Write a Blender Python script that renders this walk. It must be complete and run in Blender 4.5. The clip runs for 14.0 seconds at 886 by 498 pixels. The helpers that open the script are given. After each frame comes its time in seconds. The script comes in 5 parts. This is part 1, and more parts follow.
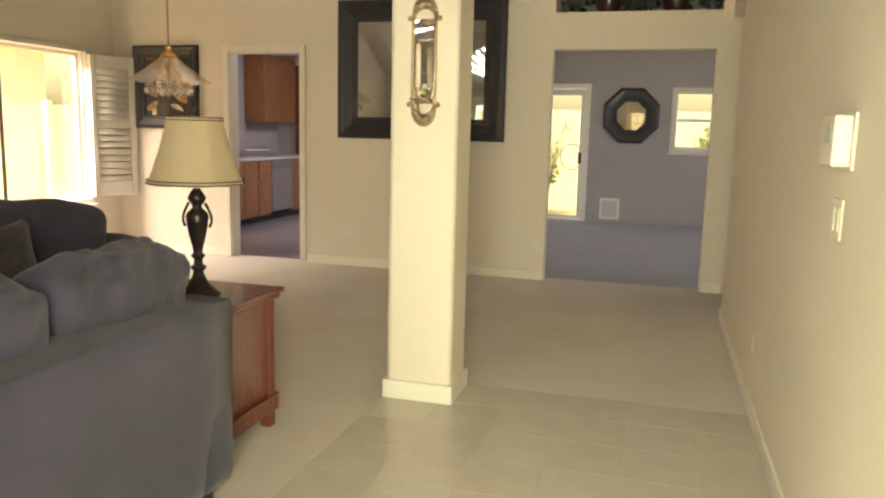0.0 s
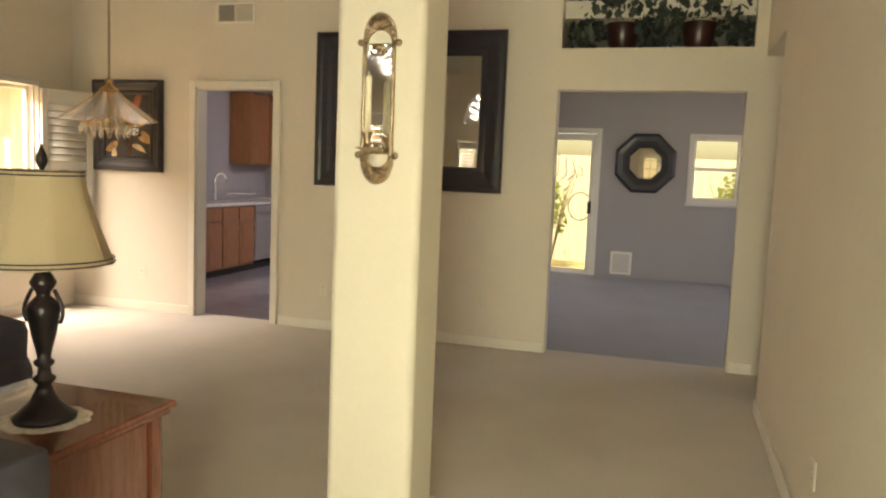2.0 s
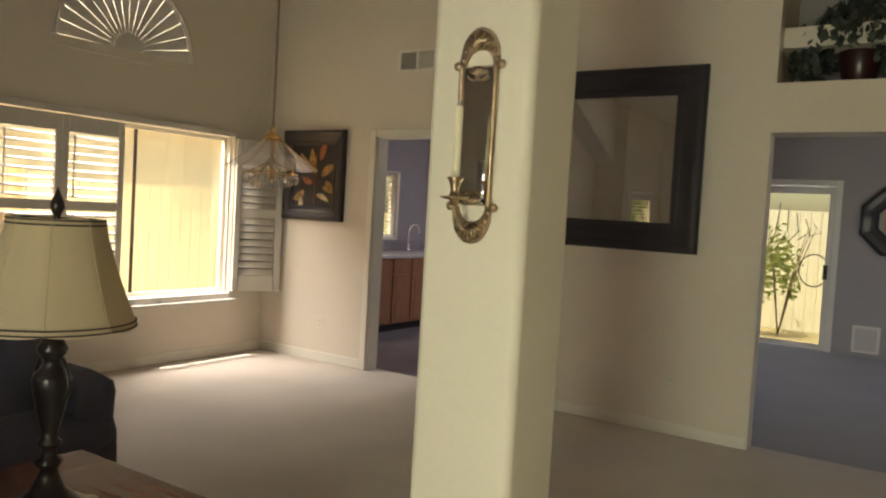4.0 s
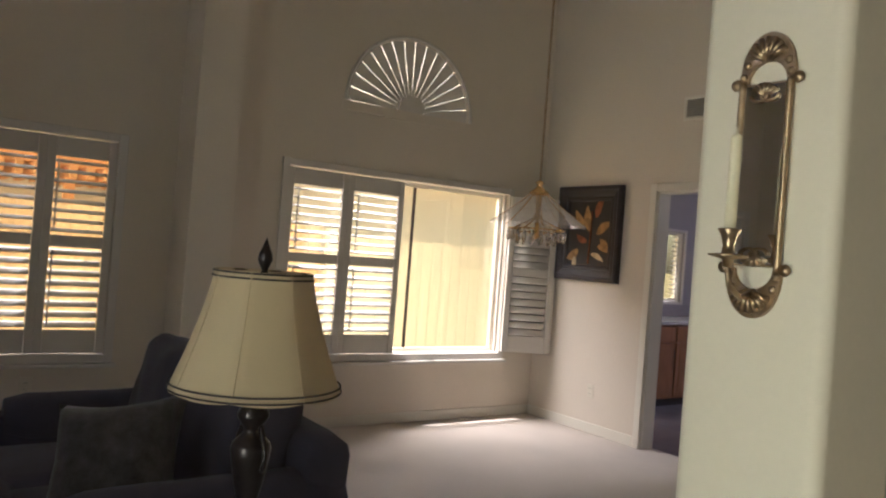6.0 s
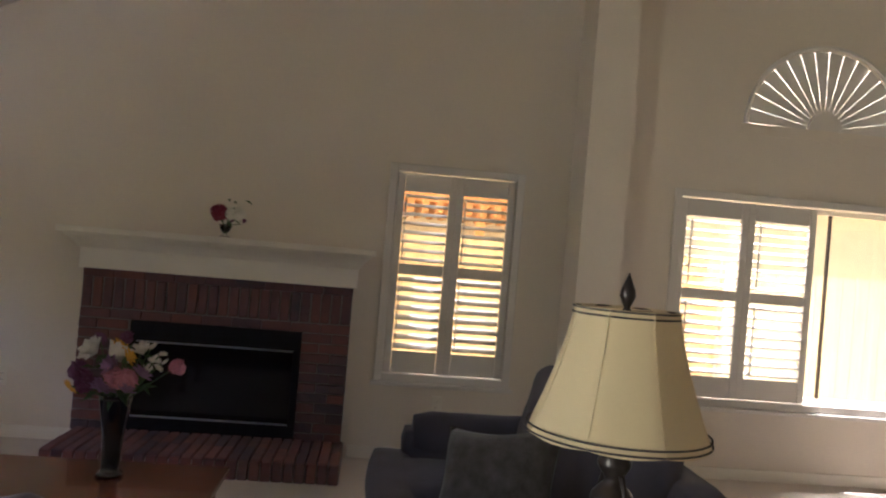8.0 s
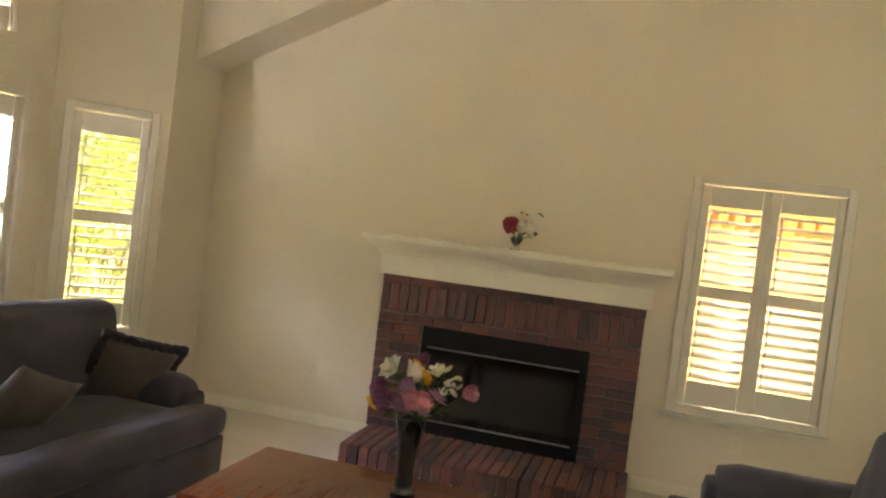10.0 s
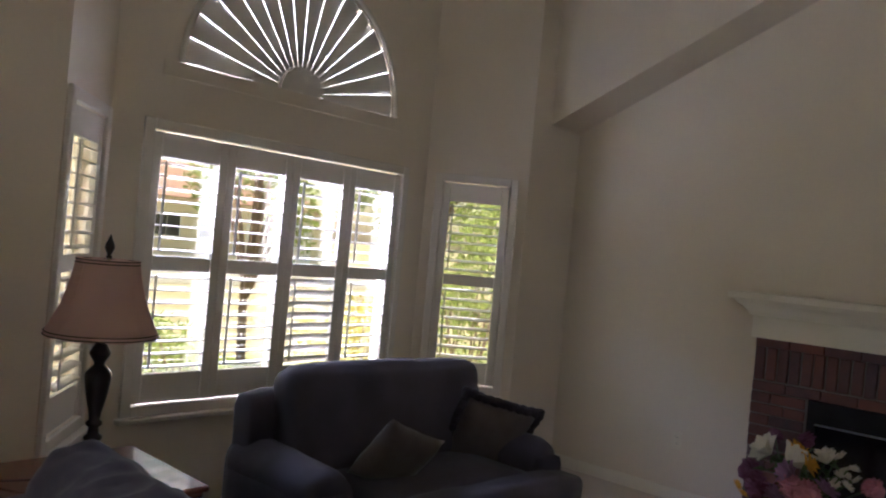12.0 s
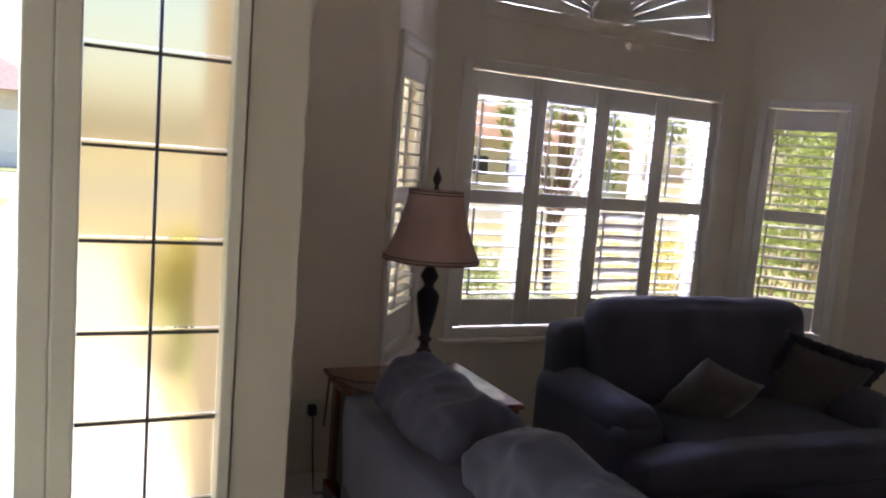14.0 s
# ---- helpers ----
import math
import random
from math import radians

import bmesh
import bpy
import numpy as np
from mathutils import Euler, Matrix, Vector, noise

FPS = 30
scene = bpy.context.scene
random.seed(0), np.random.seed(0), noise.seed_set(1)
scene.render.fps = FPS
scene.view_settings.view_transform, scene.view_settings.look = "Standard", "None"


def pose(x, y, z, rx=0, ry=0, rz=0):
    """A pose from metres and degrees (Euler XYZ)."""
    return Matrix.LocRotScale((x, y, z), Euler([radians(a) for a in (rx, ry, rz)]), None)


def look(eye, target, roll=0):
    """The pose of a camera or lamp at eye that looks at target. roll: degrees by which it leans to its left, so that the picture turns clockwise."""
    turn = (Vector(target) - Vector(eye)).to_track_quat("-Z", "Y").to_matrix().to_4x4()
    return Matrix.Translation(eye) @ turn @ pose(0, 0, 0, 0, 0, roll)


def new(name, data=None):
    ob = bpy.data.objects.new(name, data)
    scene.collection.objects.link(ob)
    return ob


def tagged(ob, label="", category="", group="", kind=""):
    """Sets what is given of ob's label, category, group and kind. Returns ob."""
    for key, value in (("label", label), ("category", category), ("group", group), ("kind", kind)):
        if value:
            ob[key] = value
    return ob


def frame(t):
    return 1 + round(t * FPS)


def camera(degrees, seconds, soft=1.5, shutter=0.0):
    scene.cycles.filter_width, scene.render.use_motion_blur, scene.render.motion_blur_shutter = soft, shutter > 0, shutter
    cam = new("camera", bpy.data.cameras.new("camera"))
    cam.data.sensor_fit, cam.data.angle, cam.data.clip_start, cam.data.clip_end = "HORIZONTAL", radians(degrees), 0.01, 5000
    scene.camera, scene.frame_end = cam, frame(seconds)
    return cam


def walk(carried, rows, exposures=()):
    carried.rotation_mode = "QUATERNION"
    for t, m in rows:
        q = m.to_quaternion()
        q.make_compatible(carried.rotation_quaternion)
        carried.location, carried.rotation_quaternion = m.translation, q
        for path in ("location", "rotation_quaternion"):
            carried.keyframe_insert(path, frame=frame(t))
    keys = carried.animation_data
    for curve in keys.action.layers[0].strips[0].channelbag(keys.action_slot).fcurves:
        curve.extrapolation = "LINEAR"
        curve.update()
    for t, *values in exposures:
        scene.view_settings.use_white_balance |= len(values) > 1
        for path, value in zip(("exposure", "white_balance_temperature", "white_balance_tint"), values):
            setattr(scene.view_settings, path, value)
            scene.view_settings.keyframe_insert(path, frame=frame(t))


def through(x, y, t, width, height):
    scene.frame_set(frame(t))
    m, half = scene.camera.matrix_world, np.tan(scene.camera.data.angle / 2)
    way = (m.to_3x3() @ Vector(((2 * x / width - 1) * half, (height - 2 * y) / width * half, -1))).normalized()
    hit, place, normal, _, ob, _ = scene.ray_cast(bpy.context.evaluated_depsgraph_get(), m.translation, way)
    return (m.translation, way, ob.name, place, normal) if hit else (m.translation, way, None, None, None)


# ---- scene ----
cam = camera(60.3, 14.0, soft=2.2)
PATH = [
    (0, (0.396, 0.354, 1.325), (-0.142, 2.256, 1.021), 1.4),
    (0.5, (0.385, 0.614, 1.38), (-0.202, 2.509, 1.125), 1.8),
    (1, (0.336, 0.826, 1.391), (-0.301, 2.705, 1.138), 2.2),
    (1.5, (0.296, 1.051, 1.404), (-0.26, 2.961, 1.193), 1.1),
    (2, (0.322, 1.284, 1.399), (-0.249, 3.19, 1.198), 2.3),
    (2.2, (0.355, 1.374, 1.398), (-0.242, 3.273, 1.203), 2.9),
    (4.3, (0.42, 2.072, 1.427), (-0.801, 3.654, 1.357), 3.8),
    (4.5, (0.408, 2.11, 1.427), (-0.89, 3.631, 1.364), 4.2),
    (5, (0.353, 2.221, 1.429), (-1.076, 3.62, 1.385), 4.2),
    (5.5, (0.287, 2.31, 1.432), (-1.246, 3.595, 1.423), 4.7),
    (6, (0.237, 2.382, 1.429), (-1.406, 3.522, 1.442), 4.4),
    (6.5, (0.188, 2.451, 1.441), (-1.603, 3.34, 1.468), 4.6),
    (7, (0.173, 2.48, 1.437), (-1.737, 3.072, 1.466), 4.8),
    (7.5, (0.164, 2.488, 1.44), (-1.804, 2.841, 1.464), 5.0),
    (8, (0.154, 2.501, 1.437), (-1.838, 2.679, 1.455), 4.8),
    (8.2, (0.155, 2.502, 1.437), (-1.843, 2.602, 1.45), 5.0),
    (10.3, (-0.14, 2.357, 1.553), (-2.032, 1.711, 1.492), 6.2),
    (10.5, (-0.181, 2.371, 1.539), (-2.042, 1.639, 1.486), 5.5),
    (11, (-0.237, 2.351, 1.533), (-2.005, 1.417, 1.5), 5.2),
    (11.5, (-0.258, 2.342, 1.53), (-1.893, 1.191, 1.516), 5.4),
    (12, (-0.277, 2.335, 1.527), (-1.749, 0.981, 1.528), 5.2),
    (12.5, (-0.285, 2.335, 1.523), (-1.585, 0.815, 1.515), 4.8),
    (13, (-0.276, 2.332, 1.519), (-1.436, 0.706, 1.426), 4.5),
    (13.5, (-0.263, 2.324, 1.498), (-1.282, 0.611, 1.333), 4.3),
    (14, (-0.245, 2.311, 1.495), (-1.1, 0.517, 1.269), 4.6),
]
EXPOSURES = [
    (0.0, 2.42, 5600, 24), (2.2, 2.22, 5600, 24), (4.3, 1.45, 5150, 23), (5.0, 1.35, 4900, 25), (6.5, 1.35, 4800, 30), (7.0, 1.45, 4750, 32), (7.5, 1.75, 4750, 33), (8.2, 2.2, 4900, 29),
    (10.3, 3.35, 5500, 17), (11.0, 3.15, 5350, 18), (11.5, 2.4, 4900, 22), (12.0, 2.0, 4600, 29), (13.0, 1.95, 4500, 32), (14.0, 1.9, 4550, 33)]
walk(cam, [(t, look(eye, target, roll)) for t, eye, target, roll in PATH], EXPOSURES)

# ---- world, sun, exposure ----
world = bpy.data.worlds.new("sky")
scene.world = world
world.use_nodes = True
wn = world.node_tree.nodes
sky = wn.new("ShaderNodeTexSky")
sky.sky_type = "NISHITA"
sky.sun_disc = False
sky.dust_density, sky.ozone_density = 2.5, 0.3
SUN_DIR = Vector((0.18, 0.25, -1.0)).normalized()
sky.sun_elevation = math.asin(-SUN_DIR.z)
sky.sun_rotation = math.atan2(-SUN_DIR.x, -SUN_DIR.y)
haze = wn.new("ShaderNodeVectorMath")      # warm summer haze over the whole sky
haze.operation = "MULTIPLY"
haze.inputs[1].default_value = (1.0, 0.88, 0.58)
world.node_tree.links.new(sky.outputs[0], haze.inputs[0])
world.node_tree.links.new(haze.outputs[0], wn["Background"].inputs[0])
wn["Background"].inputs[1].default_value = 0.105
sun = new("sun", bpy.data.lights.new("sun", "SUN"))
sun.data.energy, sun.data.angle, sun.data.color = 3.9, radians(0.5), (1.0, 0.86, 0.56)
sun.matrix_world = look((0, 0, 30), Vector((0, 0, 30)) + SUN_DIR)


def area_lamp(name, centre, target, w, h, watts, spread=180):
    """The sky's light as an added area lamp, in or above an opening; the kitchen's lamp has no opening."""
    lamp = new(name, bpy.data.lights.new(name, "AREA"))
    lamp.data.shape, lamp.data.size, lamp.data.size_y, lamp.data.energy = "RECTANGLE", w, h, watts
    lamp.data.color = (1.0, 0.92, 0.80)
    lamp.data.spread = radians(spread)
    lamp.matrix_world = look(centre, target)
    return lamp


area_lamp("door_daylight", (0.22, 0.08, 1.05), (-0.3, 3.8, 0.9), 0.75, 1.8, 12.5, 115).data.color = (1.0, 0.95, 0.48)
# The next two hang outside above the window heads, added to lift the rooms.
area_lamp("bay_daylight", (-2.95, -2.35, 2.95), (-2.95, 0.6, 0.7), 1.9, 1.0, 240)
area_lamp("dining_daylight", (-6.05, 5.75, 2.9), (-3.8, 5.9, 0.9), 2.0, 0.9, 98).data.color = (1.0, 0.84, 0.55)
# Stands in an unseen right-hand window, added to brighten the family room.
area_lamp("family_daylight", (2.98, 9.75, 1.45), (0, 9.75, 0.9), 2.3, 1.0, 4.5)
# Fill lamp added under the kitchen ceiling, with no source there.
area_lamp("kitchen_fill", (-2.6, 10.2, 2.40), (-3.2, 10.2, 0), 0.6, 1.2, 28)

# ---- materials ----
def mat(name, color, rough=0.6, metal=0.0, var=0.06, scale=6.0, bump=0.0, bscale=80.0, fine=0.04, sheen=0.0, coat=0.0, stretch=(1, 1, 1), detail=4.0, rand=0.02):
    """A surface with a broad and a fine variation of its colour and a relief."""
    m = bpy.data.materials.new(name)
    m.use_nodes = True
    n, l = m.node_tree.nodes, m.node_tree.links
    b = n["Principled BSDF"]
    b.inputs["Roughness"].default_value, b.inputs["Metallic"].default_value = rough, metal
    b.inputs["Sheen Weight"].default_value, b.inputs["Coat Weight"].default_value = sheen, coat
    tc, mp = n.new("ShaderNodeTexCoord"), n.new("ShaderNodeMapping")
    mp.inputs["Scale"].default_value = stretch
    l.new(tc.outputs["Object"], mp.inputs["Vector"])
    def tex(s):
        t = n.new("ShaderNodeTexNoise")
        t.inputs["Scale"].default_value, t.inputs["Detail"].default_value = s, detail
        l.new(mp.outputs[0], t.inputs["Vector"])
        return t
    broad, small = tex(scale), tex(bscale)
    oi = n.new("ShaderNodeObjectInfo")
    def scaled(sock, amount):
        r = n.new("ShaderNodeMath")
        r.operation = "MULTIPLY_ADD"
        r.inputs[1].default_value, r.inputs[2].default_value = 2 * amount, -amount
        l.new(sock, r.inputs[0])
        return r.outputs[0]
    def add(a, c):
        r = n.new("ShaderNodeMath")
        l.new(a, r.inputs[0]), l.new(c, r.inputs[1])
        return r.outputs[0]
    total = add(add(scaled(broad.outputs["Fac"], var * 2), scaled(small.outputs["Fac"], fine * 2)), scaled(oi.outputs["Random"], rand))
    one = n.new("ShaderNodeMath")
    one.inputs[1].default_value = 1.0
    l.new(total, one.inputs[0])
    mix = n.new("ShaderNodeVectorMath")
    mix.operation = "SCALE"
    mix.inputs[0].default_value = color
    l.new(one.outputs[0], mix.inputs["Scale"])
    l.new(mix.outputs[0], b.inputs["Base Color"])
    if bump:
        bp = n.new("ShaderNodeBump")
        bp.inputs["Strength"].default_value, bp.inputs["Distance"].default_value = bump, 0.004
        l.new(small.outputs["Fac"], bp.inputs["Height"])
        l.new(bp.outputs[0], b.inputs["Normal"])
    return m


def glass(name, color=(1, 1, 1), rough=0.0, ior=1.45):
    m = bpy.data.materials.new(name)
    m.use_nodes = True
    b = m.node_tree.nodes["Principled BSDF"]
    b.inputs["Base Color"].default_value = (*color, 1)
    b.inputs["Roughness"].default_value, b.inputs["IOR"].default_value, b.inputs["Transmission Weight"].default_value = rough, ior, 1.0
    return m


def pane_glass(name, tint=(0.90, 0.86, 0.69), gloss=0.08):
    """Thin window glass: passes light unbent and mirrors a little; the default tint dims and warms the bright view
    outside.
    """
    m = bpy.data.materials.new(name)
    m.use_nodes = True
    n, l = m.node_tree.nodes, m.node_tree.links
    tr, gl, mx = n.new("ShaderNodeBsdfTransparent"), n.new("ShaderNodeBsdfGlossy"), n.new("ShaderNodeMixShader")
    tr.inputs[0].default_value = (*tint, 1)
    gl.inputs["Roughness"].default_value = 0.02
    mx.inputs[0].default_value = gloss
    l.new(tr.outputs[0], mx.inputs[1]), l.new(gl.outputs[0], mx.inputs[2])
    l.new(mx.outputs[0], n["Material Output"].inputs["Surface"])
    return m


def mirror(name, tint=(0.86, 0.87, 0.86)):
    m = bpy.data.materials.new(name)
    m.use_nodes = True
    b = m.node_tree.nodes["Principled BSDF"]
    b.inputs["Base Color"].default_value = (*tint, 1)
    b.inputs["Metallic"].default_value, b.inputs["Roughness"].default_value = 1.0, 0.02
    return m


def cloth(name, color, through):
    """Thin woven cloth that lets some light through."""
    m = mat(name, color, 0.9, var=0.05, scale=9, bump=0.25, bscale=420, fine=0.03, stretch=(1, 1, 0.4))
    n, l = m.node_tree.nodes, m.node_tree.links
    t, mx = n.new("ShaderNodeBsdfTranslucent"), n.new("ShaderNodeMixShader")
    t.inputs[0].default_value = (*color, 1)
    mx.inputs[0].default_value = through
    l.new(n["Principled BSDF"].outputs[0], mx.inputs[1]), l.new(t.outputs[0], mx.inputs[2])
    l.new(mx.outputs[0], n["Material Output"].inputs["Surface"])
    return m


WALL = mat("cream_wall_paint", (0.74, 0.67, 0.56), 0.85, var=0.03, scale=1.3, bump=0.16, bscale=55, fine=0.015)
# Darker and greyer than the cream walls: back rooms, their skirting, niche back.
GREYWALL = mat("grey_wall_surface", (0.40, 0.37, 0.36), 0.85, var=0.03, scale=1.3, bump=0.12, bscale=60, fine=0.015)
CEIL = mat("ceiling_paint", (0.76, 0.71, 0.60), 0.9, var=0.03, scale=1.5, bump=0.2, bscale=60, fine=0.02)
TRIM = mat("white_trim_paint", (0.80, 0.76, 0.66), 0.4, var=0.02, scale=5, bump=0.03, bscale=90, fine=0.01)
SHUT = mat("white_shutter_paint", (0.70, 0.66, 0.60), 0.45, var=0.02, scale=5, bump=0.02, bscale=90, fine=0.01)
CARPET = mat("beige_carpet", (0.58, 0.51, 0.43), 0.95, var=0.09, scale=1.6, bump=0.9, bscale=330, fine=0.14, sheen=0.3, detail=6)
FAMCARPET = mat("grey_carpet", (0.30, 0.29, 0.30), 0.95, var=0.08, scale=1.6, bump=0.9, bscale=330, fine=0.12, sheen=0.2, detail=6)
TILE = mat("cream_floor_tile", (0.58, 0.53, 0.45), 0.16, var=0.05, scale=7, bump=0.03, bscale=40, fine=0.03)
GROUT = mat("grout", (0.62, 0.57, 0.49), 0.9, var=0.08, scale=9, bump=0.2, bscale=200)
KFLOOR = mat("grey_kitchen_tile", (0.25, 0.23, 0.24), 0.25, var=0.1, scale=5, bump=0.04, bscale=60)
DARKWOOD = mat("espresso_wood", (0.020, 0.017, 0.024), 0.42, var=0.25, scale=8, bump=0.05, bscale=60, stretch=(1, 1, 6), coat=0.04)
REDWOOD = mat("cherry_wood", (0.16, 0.048, 0.026), 0.2, var=0.22, scale=7, bump=0.04, bscale=70, fine=0.1, stretch=(1, 8, 1), coat=0.3)
CABWOOD = mat("honey_cabinet_wood", (0.30, 0.13, 0.05), 0.38, var=0.2, scale=6, bump=0.04, bscale=60, fine=0.08, stretch=(6, 6, 1), coat=0.15)
GREYSUEDE = mat("grey_suede", (0.047, 0.043, 0.076), 0.85, var=0.3, scale=4, bump=0.3, bscale=240, fine=0.1, sheen=0.15)
DARKSUEDE = mat("charcoal_suede", (0.056, 0.051, 0.078), 0.85, var=0.35, scale=4, bump=0.3, bscale=240, fine=0.12, sheen=0.1)
PILLOW = mat("taupe_pillow_cloth", (0.090, 0.074, 0.070), 0.9, var=0.15, scale=16, bump=0.4, bscale=300, fine=0.1, sheen=0.3)
PILLOWGREY = mat("grey_patterned_pillow", (0.048, 0.043, 0.045), 0.9, var=0.6, scale=22, bump=0.4, bscale=260, fine=0.3, sheen=0.3)
SHADE = cloth("cream_shade_cloth", (0.70, 0.58, 0.38), 0.45)
PINKSHADE = cloth("rose_shade_cloth", (0.66, 0.47, 0.40), 0.55)
BRAID = mat("dark_braid", (0.030, 0.024, 0.034), 0.8, bump=0.3, bscale=300)
BRONZE = mat("dark_bronze", (0.030, 0.024, 0.026), 0.28, metal=0.55, var=0.4, scale=14, bump=0.12, bscale=70, fine=0.15)
BRASS = mat("antique_brass", (0.40, 0.30, 0.19), 0.36, metal=1.0, var=0.3, scale=20, bump=0.15, bscale=110, fine=0.15)
GOLD = mat("polished_brass", (0.72, 0.48, 0.18), 0.16, metal=1.0, var=0.12, scale=14)
CANDLE = mat("ivory_wax", (0.78, 0.70, 0.52), 0.45, var=0.04, scale=12)
PLASTIC = mat("ivory_plastic", (0.74, 0.69, 0.57), 0.35, var=0.02, scale=10)
SLOT = mat("dark_slot", (0.03, 0.028, 0.025), 0.7)
def brick_surface():
    """Fired brick: each one somewhere between clay red and smoke-dark, blotched and gritty."""
    m = mat("red_brick", (0.2, 0.1, 0.1), 0.95, bump=0.7, bscale=70)
    n, l = m.node_tree.nodes, m.node_tree.links
    oi, tc = n.new("ShaderNodeObjectInfo"), n.new("ShaderNodeTexCoord")
    blot, add, ramp = n.new("ShaderNodeTexNoise"), n.new("ShaderNodeMath"), n.new("ShaderNodeValToRGB")
    blot.inputs["Scale"].default_value, blot.inputs["Detail"].default_value = 11.0, 5.0
    shift = n.new("ShaderNodeVectorMath")
    l.new(tc.outputs["Object"], shift.inputs[0]), l.new(oi.outputs["Location"], shift.inputs[1])
    l.new(shift.outputs[0], blot.inputs["Vector"])
    add.operation = "MULTIPLY_ADD"
    add.inputs[1].default_value = 0.62
    l.new(oi.outputs["Random"], add.inputs[0])
    half = n.new("ShaderNodeMath")
    half.operation = "MULTIPLY_ADD"
    half.inputs[1].default_value, half.inputs[2].default_value = 0.75, -0.18
    l.new(blot.outputs["Fac"], half.inputs[0]), l.new(half.outputs[0], add.inputs[2])
    e = ramp.color_ramp.elements
    e[0].position, e[0].color = 0.12, (0.215, 0.100, 0.086, 1)
    e[1].position, e[1].color = 0.92, (0.078, 0.068, 0.084, 1)
    k = e.new(0.5)
    k.color = (0.150, 0.086, 0.088, 1)
    l.new(add.outputs[0], ramp.inputs[0]), l.new(ramp.outputs[0], n["Principled BSDF"].inputs["Base Color"])
    n["Principled BSDF"].inputs["Specular IOR Level"].default_value = 0.2
    return m


BRICK = brick_surface()
MORTAR = mat("grey_mortar", (0.22, 0.19, 0.18), 0.95, var=0.12, scale=14, bump=0.5, bscale=140)
BLACK = mat("black_firebox_metal", (0.016, 0.016, 0.020), 0.75, metal=0.0, var=0.2, scale=9)
BLACK.node_tree.nodes["Principled BSDF"].inputs["Specular IOR Level"].default_value = 0.12
STEEL = mat("stainless_steel", (0.55, 0.55, 0.56), 0.28, metal=1.0, var=0.06, scale=3, stretch=(1, 1, 20))
CHROME = mat("chrome", (0.75, 0.75, 0.76), 0.08, metal=1.0, var=0.02)
COUNTER = mat("pale_stone_counter", (0.55, 0.51, 0.46), 0.25, var=0.12, scale=40, fine=0.1)
SOAPDISH = mat("grey_backsplash", (0.34, 0.31, 0.31), 0.3, var=0.1, scale=30)
MIRROR = mirror("mirror_glass")
# Tinted so that the glare outdoors shows darker and creamier.
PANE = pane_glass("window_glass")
PRISM = glass("cut_glass", (0.97, 0.97, 0.95), 0.02, 1.5)
# Yellow tint put in to dim the daylight behind the sidelight to cream.
TEXGLASS = glass("dimmed_rippled_glass", (0.72, 0.61, 0.34), 0.32, 1.12)
FENCE = mat("cedar_fence", (0.74, 0.40, 0.14), 0.8, var=0.25, scale=5, bump=0.3, bscale=60, fine=0.1, stretch=(4, 4, 0.6))
HONEYFENCE = mat("honey_fence", (0.84, 0.64, 0.38), 0.8, var=0.22, scale=5, bump=0.3, bscale=60, fine=0.1, stretch=(4, 4, 0.6), rand=0.12)
# Raised to near white in place of glare the side-yard boards don't catch.
PALEFENCE = mat("whitened_fence", (0.86, 0.85, 0.76), 0.8, var=0.12, scale=5, bump=0.3, bscale=60, fine=0.08, stretch=(4, 4, 0.6))
CONCRETE = mat("concrete", (0.45, 0.42, 0.34), 0.9, var=0.1, scale=2, bump=0.4, bscale=80)
GRASS = mat("lawn", (0.20, 0.22, 0.06), 0.95, var=0.35, scale=3, bump=0.8, bscale=90, fine=0.3)
STUCCO = mat("tan_stucco", (0.74, 0.63, 0.42), 0.9, var=0.08, scale=3, bump=0.5, bscale=120)
LEAF = cloth("garden_leaf", (0.22, 0.27, 0.06), 0.5)
LEAFY = cloth("yellow_leaf", (0.46, 0.42, 0.07), 0.5)
FAKELEAF = mat("dusty_ivy_leaf", (0.042, 0.055, 0.044), 0.6, var=0.5, scale=6, fine=0.3)
BARK = mat("bark", (0.13, 0.09, 0.06), 0.95, var=0.3, scale=9, bump=0.7, bscale=60)
POT = mat("oxblood_pot", (0.045, 0.014, 0.013), 0.35, var=0.2, scale=8, coat=0.3)
BARS = mat("grey_glazing_bar", (0.13, 0.115, 0.11), 0.6)
ROOF = mat("roof_tile", (0.25, 0.15, 0.11), 0.9, var=0.25, scale=6, bump=0.4, bscale=50)

# ---- helpers of this scene ----
def box(bm, x0, x1, y0, y1, z0, z1, m=None):
    """Adds a box to bm. Returns its vertices."""
    vs = [bm.verts.new((x, y, z)) for z in (z0, z1) for x, y in ((x0, y0), (x1, y0), (x1, y1), (x0, y1))]
    if m is not None:
        for v in vs:
            v.co = m @ v.co
    for f in ((3, 2, 1, 0), (4, 5, 6, 7), (0, 1, 5, 4), (1, 2, 6, 5), (2, 3, 7, 6), (3, 0, 4, 7)):
        bm.faces.new([vs[i] for i in f])
    return vs


def part(name, bm, material, parent=None, label="", smooth=False, bevel=0.0, seg=2):
    """Links a bmesh as one mesh object, as a part of parent."""
    if bevel:
        bmesh.ops.bevel(bm, geom=list(bm.edges), offset=bevel, segments=seg, affect="EDGES", profile=0.5, clamp_overlap=True)
    bmesh.ops.recalc_face_normals(bm, faces=list(bm.faces))
    me = bpy.data.meshes.new(name)
    bm.to_mesh(me)
    bm.free()
    me.materials.append(material)
    if smooth:
        me.polygons.foreach_set("use_smooth", [True] * len(me.polygons))
    ob = new(name, me)
    if parent is not None:
        ob.parent = parent
    if label:
        ob["label"] = label
    return ob


